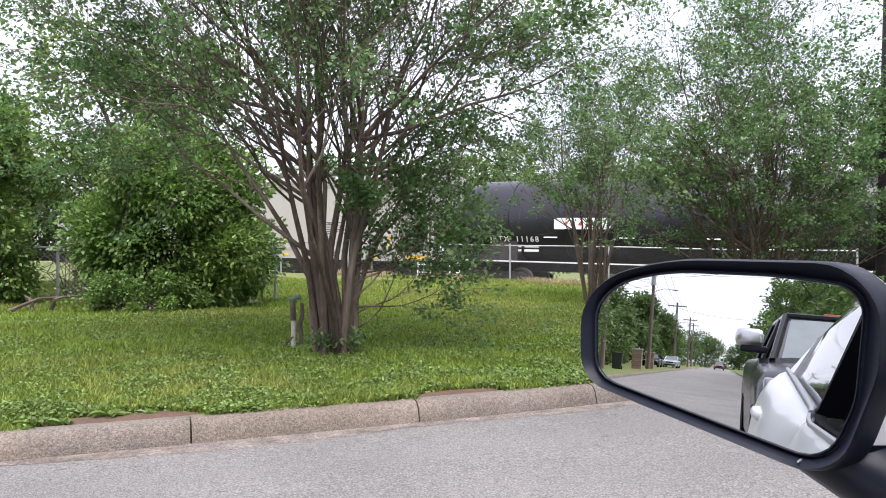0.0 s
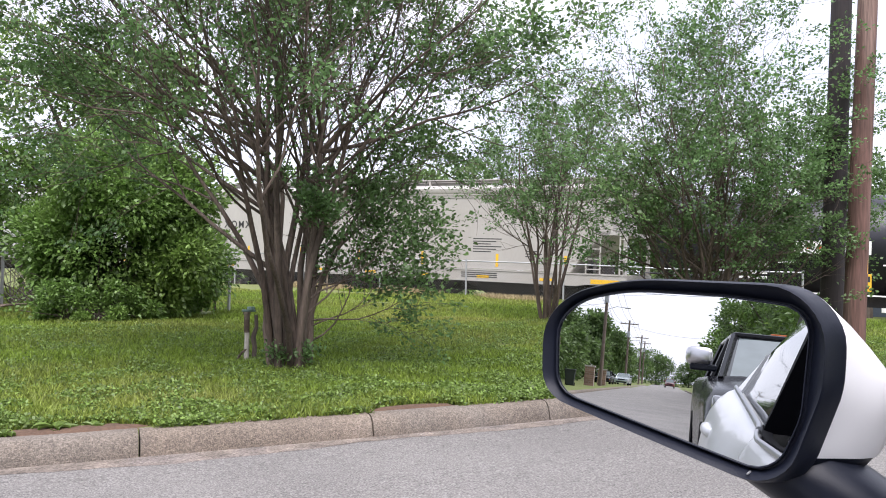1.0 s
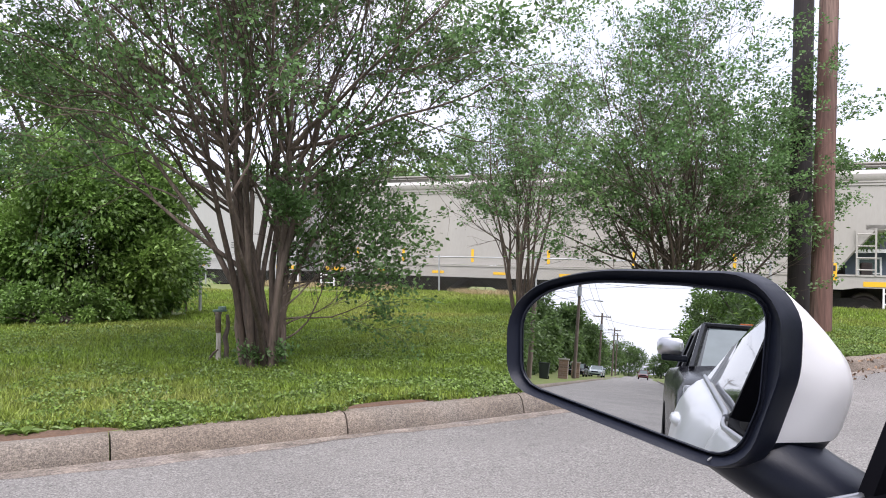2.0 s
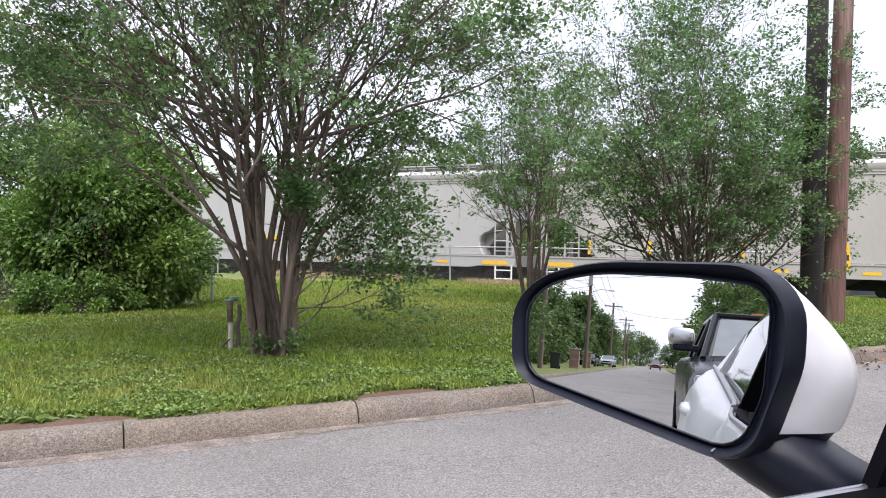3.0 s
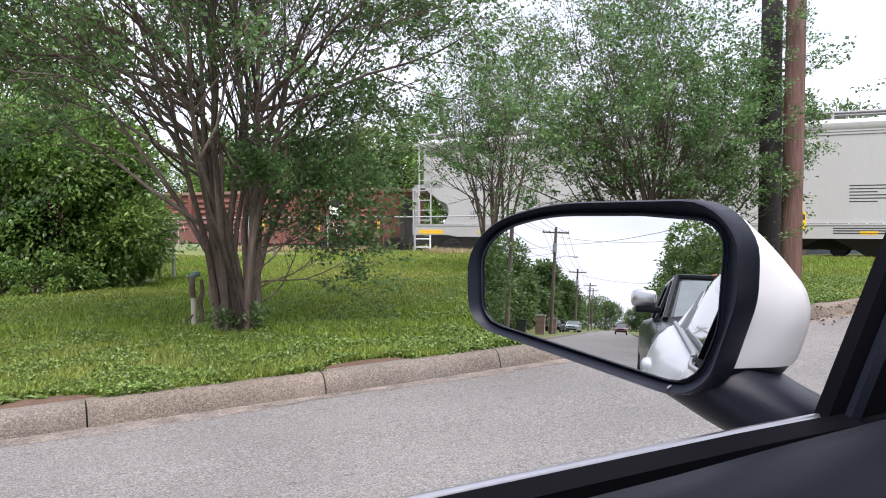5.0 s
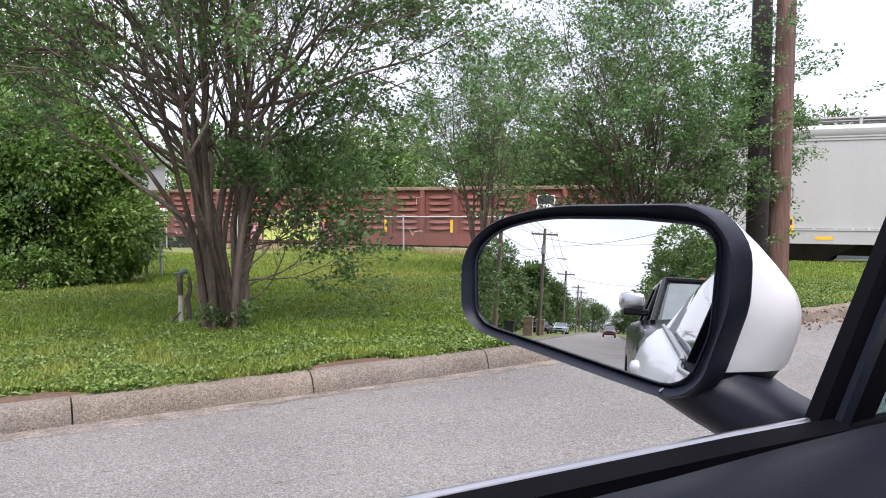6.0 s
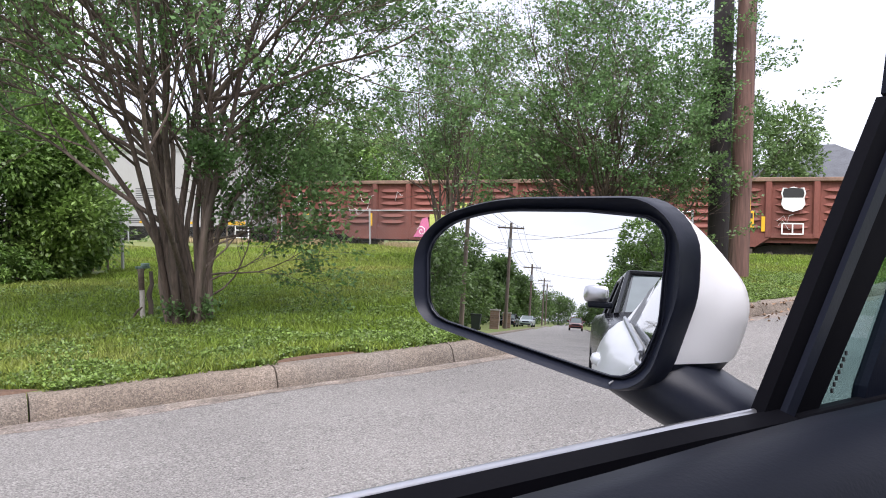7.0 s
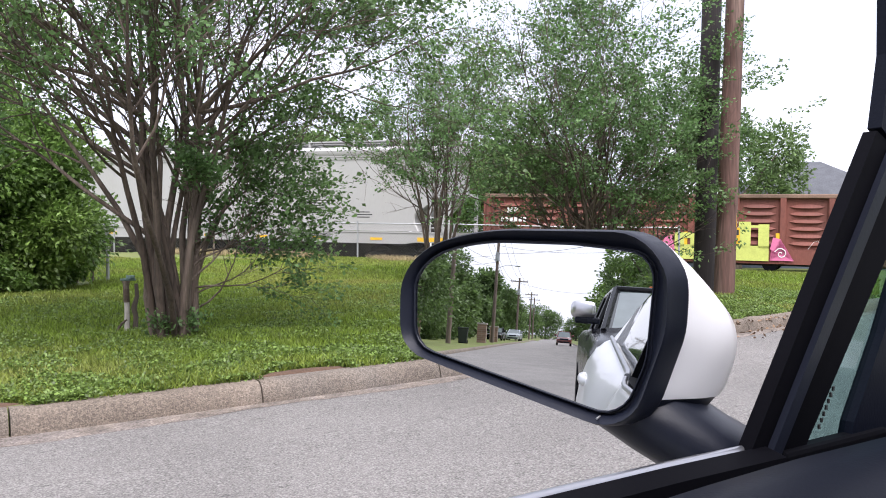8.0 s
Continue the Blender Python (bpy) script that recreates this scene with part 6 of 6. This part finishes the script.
        mi = part("wing_mirror", g, CHROME if name == "black_suv" else paint, car, "bright chrome mirror cap" if name == "black_suv" else "", smooth=50)
        g = Geo()
        g.box(-0.05, 0.07, *sorted((-sg * 0.2, sg * 0.09)), -0.09, -0.015, 0.02, m=m)
        part("mirror_arm", g, PLASTIC, mi)
    g = Geo()
    g.box(h - 0.08, h + 0.015, -w + 0.45, w - 0.45, belt_z - 0.42, belt_z - 0.2, 0.02)
    g.box(h - 0.1, h + 0.02, -w + 0.25, w - 0.25, clear + 0.05, clear + 0.2, 0.02)
    part("grille", g, PLASTIC, car, "dark grille")
    g = Geo()
    g.box(h - 0.16, h + 0.06, -w + 0.06, w - 0.06, clear + 0.2, clear + 0.36, 0.05)
    part("bumper", g, CHROME if name == "black_suv" else paint, car, smooth=40)
    return car


suv = vehicle("black_suv", "glossy black SUV with chrome mirror caps parked behind", 5.1, 2.05, 1.81, CAR_K, 1.3, 1.25, (-2.35, 1.05), (-2.0, -0.05), 0.32, 0.39, "car", narrow=(0.80, 0.62))
suv.matrix_basis = pose(-9.05, -1.04, 0.0, 0, 0, 1.0)
g = Geo()
g.box(0.62, 0.64, 0.2, 0.34, 1.50, 1.54)
part("sticker", g, WHITE_P, suv, "white permit sticker")
g = Geo()
g.box(-0.3, -0.24, -0.2, 0.2, 1.80, 1.84, 0.01)
part("roof_lamp", g, AMBER, suv)
maroon = vehicle("pickup_truck", "maroon pickup truck driving up the road", 5.2, 1.9, 1.8, CAR_R, 1.5, 1.12, (-0.6, 1.0), (-0.45, 0.35), 0.35, 0.37, "car")
silver = vehicle("parked_sedan", "silver sedan parked beside the road under trees", 4.6, 1.8, 1.45, CAR_S, 1.2, 0.95, (-1.5, 0.95), (-0.95, 0.25), 0.22, 0.32, "car")
silver.matrix_basis = pose(-104, 4.3, 0.15, 0, 0, 4)
darkcar = vehicle("parked_sedan", "dark sedan parked under the trees", 4.6, 1.8, 1.5, CAR_K, 1.2, 0.95, (-1.5, 0.95), (-0.95, 0.25), 0.22, 0.32, "car")
darkcar.matrix_basis = pose(-93, 6.0, 0.15, 0, 0, 4)
pick = vehicle("parked_truck", "white pickup truck parked beyond the railway", 5.4, 1.95, 1.85, CAR_W, 1.5, 1.15, (-0.7, 1.0), (-0.5, 0.35), 0.35, 0.38, "car")
pick.matrix_basis = pose(36.2, 22.6, float(land(36.2, 22.6)), 0, 0, -62)

# ---- house beyond the railway ----
def house(x, y, turn, label):
    z = -0.8
    hs = thing("house", pose(x, y, z, 0, 0, turn), label, "house")
    L, W, E, P = 12.4, 10.4, 2.9, 6.1
    g = Geo()
    t = 0.2
    g.box(-L / 2, L / 2, -W / 2, -W / 2 + t, -0.5, 1.0)
    g.box(-L / 2, L / 2, -W / 2, -W / 2 + t, 2.45, E)
    wins = (-4.6, -1.6, 1.4, 4.4)
    edges = [-L / 2] + [v for c in wins for v in (c - 0.5, c + 0.5)] + [L / 2]
    for a, b in zip(edges[::2], edges[1::2]):
        g.box(a, b, -W / 2, -W / 2 + t, 1.0, 2.45)
    g.box(-L / 2, L / 2, W / 2 - t, W / 2, -0.5, E)
    g.box(-L / 2, -L / 2 + t, -W / 2 + t, W / 2 - t, -0.5, E)
    g.box(L / 2 - t, L / 2, -W / 2 + t, W / 2 - t, -0.5, E)
    part("wall", g, SIDING, hs, "dark blue-grey siding")
    g = Geo()
    o = 0.45
    q = [(-L / 2 - o, -W / 2 - o, E), (L / 2 + o, -W / 2 - o, E), (L / 2 + o, W / 2 + o, E), (-L / 2 - o, W / 2 + o, E)]
    r0, r1 = (-0.9, 0, P), (0.9, 0, P)
    g.add(q + [r0, r1], [(0, 1, 5, 4), (1, 2, 5), (2, 3, 4, 5), (3, 0, 4), (3, 2, 1, 0)])
    roof = part("roof", g, SHINGLE, hs, "dark grey shingle hip roof")
    g = Geo()
    g.tube([(-1.2, -1.6, 4.9), (-1.2, -1.6, 5.75)], 0.09, 8)
    g.tube([(-1.2, -1.6, 5.7), (-1.2, -1.6, 5.9)], 0.15, 8)
    part("vent_pipe", g, WHITE_T, roof, "white vent pipe")
    g = Geo()
    g.box(-L / 2 - o - 0.02, L / 2 + o + 0.02, -W / 2 - o - 0.03, -W / 2 - o, E - 0.16, E + 0.02)
    g.box(-L / 2 - o - 0.03, -L / 2 - o, -W / 2 - o, W / 2 + o, E - 0.16, E + 0.02)
    part("fascia", g, WHITE_T, hs)
    for c in wins:
        g = Geo()
        for a, b, d, e in ((c - 0.56, c - 0.46, 0.94, 2.52), (c + 0.46, c + 0.56, 0.94, 2.52), (c - 0.46, c + 0.46, 2.42, 2.52), (c - 0.46, c + 0.46, 0.94, 1.04), (c - 0.46, c + 0.46, 1.66, 1.73)):
            g.box(a, b, -W / 2 - 0.03, -W / 2 + 0.06, d, e)
        wf = part("window", g, WHITE_T, hs, "white window frame")
        g = Geo()
        g.box(c - 0.48, c + 0.48, -W / 2 + 0.07, -W / 2 + 0.09, 1.02, 2.44)
        part("pane", g, WINDOW, wf)
    return hs


house(43.0, 27.4, -57, "blue-grey house with a dark hip roof beyond the railway")
p = (35.6, 26.4)
far_tree(*p, 8.4, 3.3, 91, "light green tree beside the house", size=0.24, count=11000, low=0.45)

# ---- the street behind, seen in the mirror ----
def line_pole(x, y, h, arms, label):
    pole = thing("utility_pole", Matrix.Translation(ground_pt(x, y)), label, "utility pole", "poles along the street")
    g = Geo()
    g.tube([(0, 0, -0.3), (0, 0, h)], [0.17, 0.12], 10)
    part("shaft", g, POLE_G, pole, smooth=50)
    if arms:
        g = Geo()
        g.box(-0.07, 0.07, -1.2, 1.2, h - 0.55, h - 0.42)
        part("crossarm", g, POLE_G, pole)
        for a in (-1.1, -0.55, 0.55, 1.1):
            g = Geo()
            g.tube([(0, a, h - 0.42), (0, a, h - 0.26)], 0.045, 7)
            part("insulator", g, STEEL, pole)
        g = Geo()
        g.tube([(0.28, 0, h - 2.3), (0.28, 0, h - 1.5)], 0.2, 10)
        part("transformer", g, STEEL, pole)
        g = Geo()
        g.tube([(0, 0, h - 2.9), (0, -0.9, h - 2.55), (0, -1.7, h - 2.6)], 0.03, 6)
        g.box(-0.1, 0.1, -2.1, -1.6, h - 2.66, h - 2.56, 0.03)
        part("lamp_arm", g, STEEL, pole)
    return pole


POLES = [(-50, 6.58, 9.6, False), (-70, 5.0, 9.6, True), (-108, 4.2, 8.6, True), (-150, 3.2, 9.0, True), (-172, 2.9, 9.0, True)]
for x, y, h, arms in POLES:
    line_pole(x, y, h, arms, "grey wooden utility pole with crossarm and lamp" if arms else "plain leaning wooden utility pole by the street")
cable = thing("overhead_cable", Matrix(), "sagging overhead cables along the street", "cable")
chain = [Vector((11.2, 8.9, 9.6)), Vector((-28, 7.2, 9.4))] + [Vector((x, y, h)) for x, y, h, a in POLES[1:]]
for off, drop in ((-1.1, 0.3), (-0.5, 0.3), (0.55, 0.3), (1.1, 0.3), (0.0, 2.0), (0.1, 2.6)):
    for a, b in zip(chain, chain[1:]):
        p, q = a + Vector((0, off, -drop)), b + Vector((0, off, -drop))
        g = Geo()
        g.tube([p.lerp(q, u) - Vector((0, 0, 4 * 0.9 * u * (1 - u))) for u in np.linspace(0, 1, 13)], 0.014, 4)
        part("strand", g, WIRE, cable)
for p, q in (((-70, 5, 8.9), (-48, -9, 7.5)), ((-70, 5, 8.2), (-30, -8, 7.0)), ((-70, 5, 7.4), (-40, 14, 5.0)), ((-108, 4, 8), (-95, -9, 7)), ((-70, 5, 8.0), (-42, 15, 6.0))):
    g = Geo()
    p, q = Vector(p), Vector(q)
    g.tube([p.lerp(q, u) - Vector((0, 0, 4 * 0.7 * u * (1 - u))) for u in np.linspace(0, 1, 13)], 0.016, 4)
    part("strand", g, WIRE, cable)

LEFT_ROW = ((-44, 9.6, 9.8, 4.0), (-54, 12.0, 10.5, 4.4), (-60, 10.0, 6.2, 3.6), (-68, 10.5, 7.4, 4.2), (-76, 10.5, 7.6, 3.8), (-85, 10, 7.6, 3.8), (-95, 9.5, 7.8, 4), (-106, 10, 7.6, 4), (-120, 9, 7.4, 4), (-136, 8.5, 7.2, 4), (-155, 8, 7, 4.2), (-178, 8, 7, 5), (-205, 6, 7, 5), (-230, 0, 8, 6), (-235, -9, 8, 6), (-225, -18, 9, 6))
RIGHT_ROW = ((-30, -7.4, 8.0, 3.8), (-38, -7.0, 8.2, 3.9), (-47, -7.2, 8.8, 4.0), (-56, -7.6, 9.6, 4.2), (-66, -7.8, 9.2, 4.2), (-77, -8.0, 8.6, 4.2), (-90, -8.5, 8.2, 4.4), (-105, -9, 7.6, 4.4), (-124, -11, 7.5, 4.2), (-146, -12, 7.5, 4.5), (-170, -13, 8, 5), (-20, -12, 9, 4.5), (-8, -13, 8, 4.2), (4, -12, 8.5, 4.5), (16, -12.5, 8, 4.5), (30, -10, 8, 5))
for k, (x, y, h, r) in enumerate(LEFT_ROW + RIGHT_ROW):
    far_tree(x, y, h, r, 200 + k, "broad green street tree on the verge", size=0.3 if x > -70 else 0.5, count=12000 if x > -80 else 7000, low=0.12, leaf=LEAF_B if k % 3 == 1 and y < 0 else LEAF_F, group="street trees")


def brick_pillar(x, y, w, h):
    pl = thing("brick_mailbox", Matrix.Translation(ground_pt(x, y)), "brick mailbox pillar with a stone cap by the kerb", "mailbox", "brick mailboxes")
    g = Geo()
    g.box(-w / 2 + 0.02, w / 2 - 0.02, -w / 2 + 0.02, w / 2 - 0.02, -0.2, h)
    part("core", g, STONE, pl)
    n = int(h / 0.16)
    for k in range(n):
        for sx in (-1, 1):
            g = Geo()
            z = k * h / n
            o = 0.0 if k % 2 else w / 4
            g.box(*sorted((sx * (w / 2 - 0.03), sx * w / 2)), -w / 2, o - 0.01, z + 0.01, z + h / n - 0.01)
            g.box(*sorted((sx * (w / 2 - 0.03), sx * w / 2)), o + 0.01, w / 2, z + 0.01, z + h / n - 0.01)
            part("brick", g, BRICK, pl)
    g = Geo()
    g.box(-w / 2 - 0.05, w / 2 + 0.05, -w / 2 - 0.05, w / 2 + 0.05, h, h + 0.12, 0.02)
    part("cap", g, STONE, pl)


brick_pillar(-64, 5.5, 0.75, 1.5)
brick_pillar(-75, 5.2, 0.75, 1.4)
for x, y in ((-55, 6.1), (-56.2, 6.3)):
    bn = thing("wheeled_bin", Matrix.Translation(ground_pt(x, y)), "dark wheeled refuse bin by the kerb", "bin", "bins by the kerb")
    g = Geo()
    g.loft([[(-a, -a, z), (a, -a, z), (a, a, z), (-a, a, z)] for a, z in ((0.24, 0.05), (0.32, 1.05))])
    part("body", g, BIN, bn)
    g = Geo()
    g.box(-0.35, 0.35, -0.35, 0.35, 1.05, 1.14, 0.03)
    part("lid", g, BIN, bn)
    g = Geo()
    g.tube([(-0.28, -0.3, 0.12), (-0.28, 0.3, 0.12)], 0.12, 10)
    part("wheel", g, RUBBER, bn)
fb = thing("board_fence", Matrix(), "weathered wooden board fence behind the verge", "fence")
for i in range(26):
    g = Geo()
    y = 8.6 + i * 0.16
    g.box(-51.0, -50.96, y, y + 0.145, float(land(-51, y)) - 0.05, 1.9 + 0.02 * (i % 3))
    part("board", g, FENCE_W, fb)


def run(t):
    """How far the train has gone; it slows a little over the first three seconds."""
    return 8.31 * t + 0.0095 * t * t - 1.1 * max(0.0, 1 - t / 3) ** 2


def motions():
    # the train runs down the track
    tilt, turn = math.degrees(-math.atan(GRADE)), math.degrees(TRACK)
    for car, middle, wheels in TRAIN:
        rows = []
        for k in range(17):
            t = k / 2
            s = middle + run(t)
            rows.append((t, Matrix.Translation(at(s, TRACK_W, -0.44 + GRADE * s)) @ pose(0, 0, 0, 0, tilt, turn)))
        walk(car, rows)
        for ob, x, z in wheels:
            spin = []
            for k in range(121):
                t = k / 15
                s = run(t)
                spin.append((t, pose(x, 0, z, 0, math.degrees(s / 0.46), 0)))
            walk(ob, spin)
    # the maroon car that comes up the road from behind
    walk(maroon, [(t, pose(x, y, 0, 0, 0, 1.2)) for t, x, y in ((0.0, -172, -2.6), (2.0, -154, -2.5), (4.0, -136, -2.4), (6.0, -118, -2.25), (8.0, -100, -2.1))])


motions()
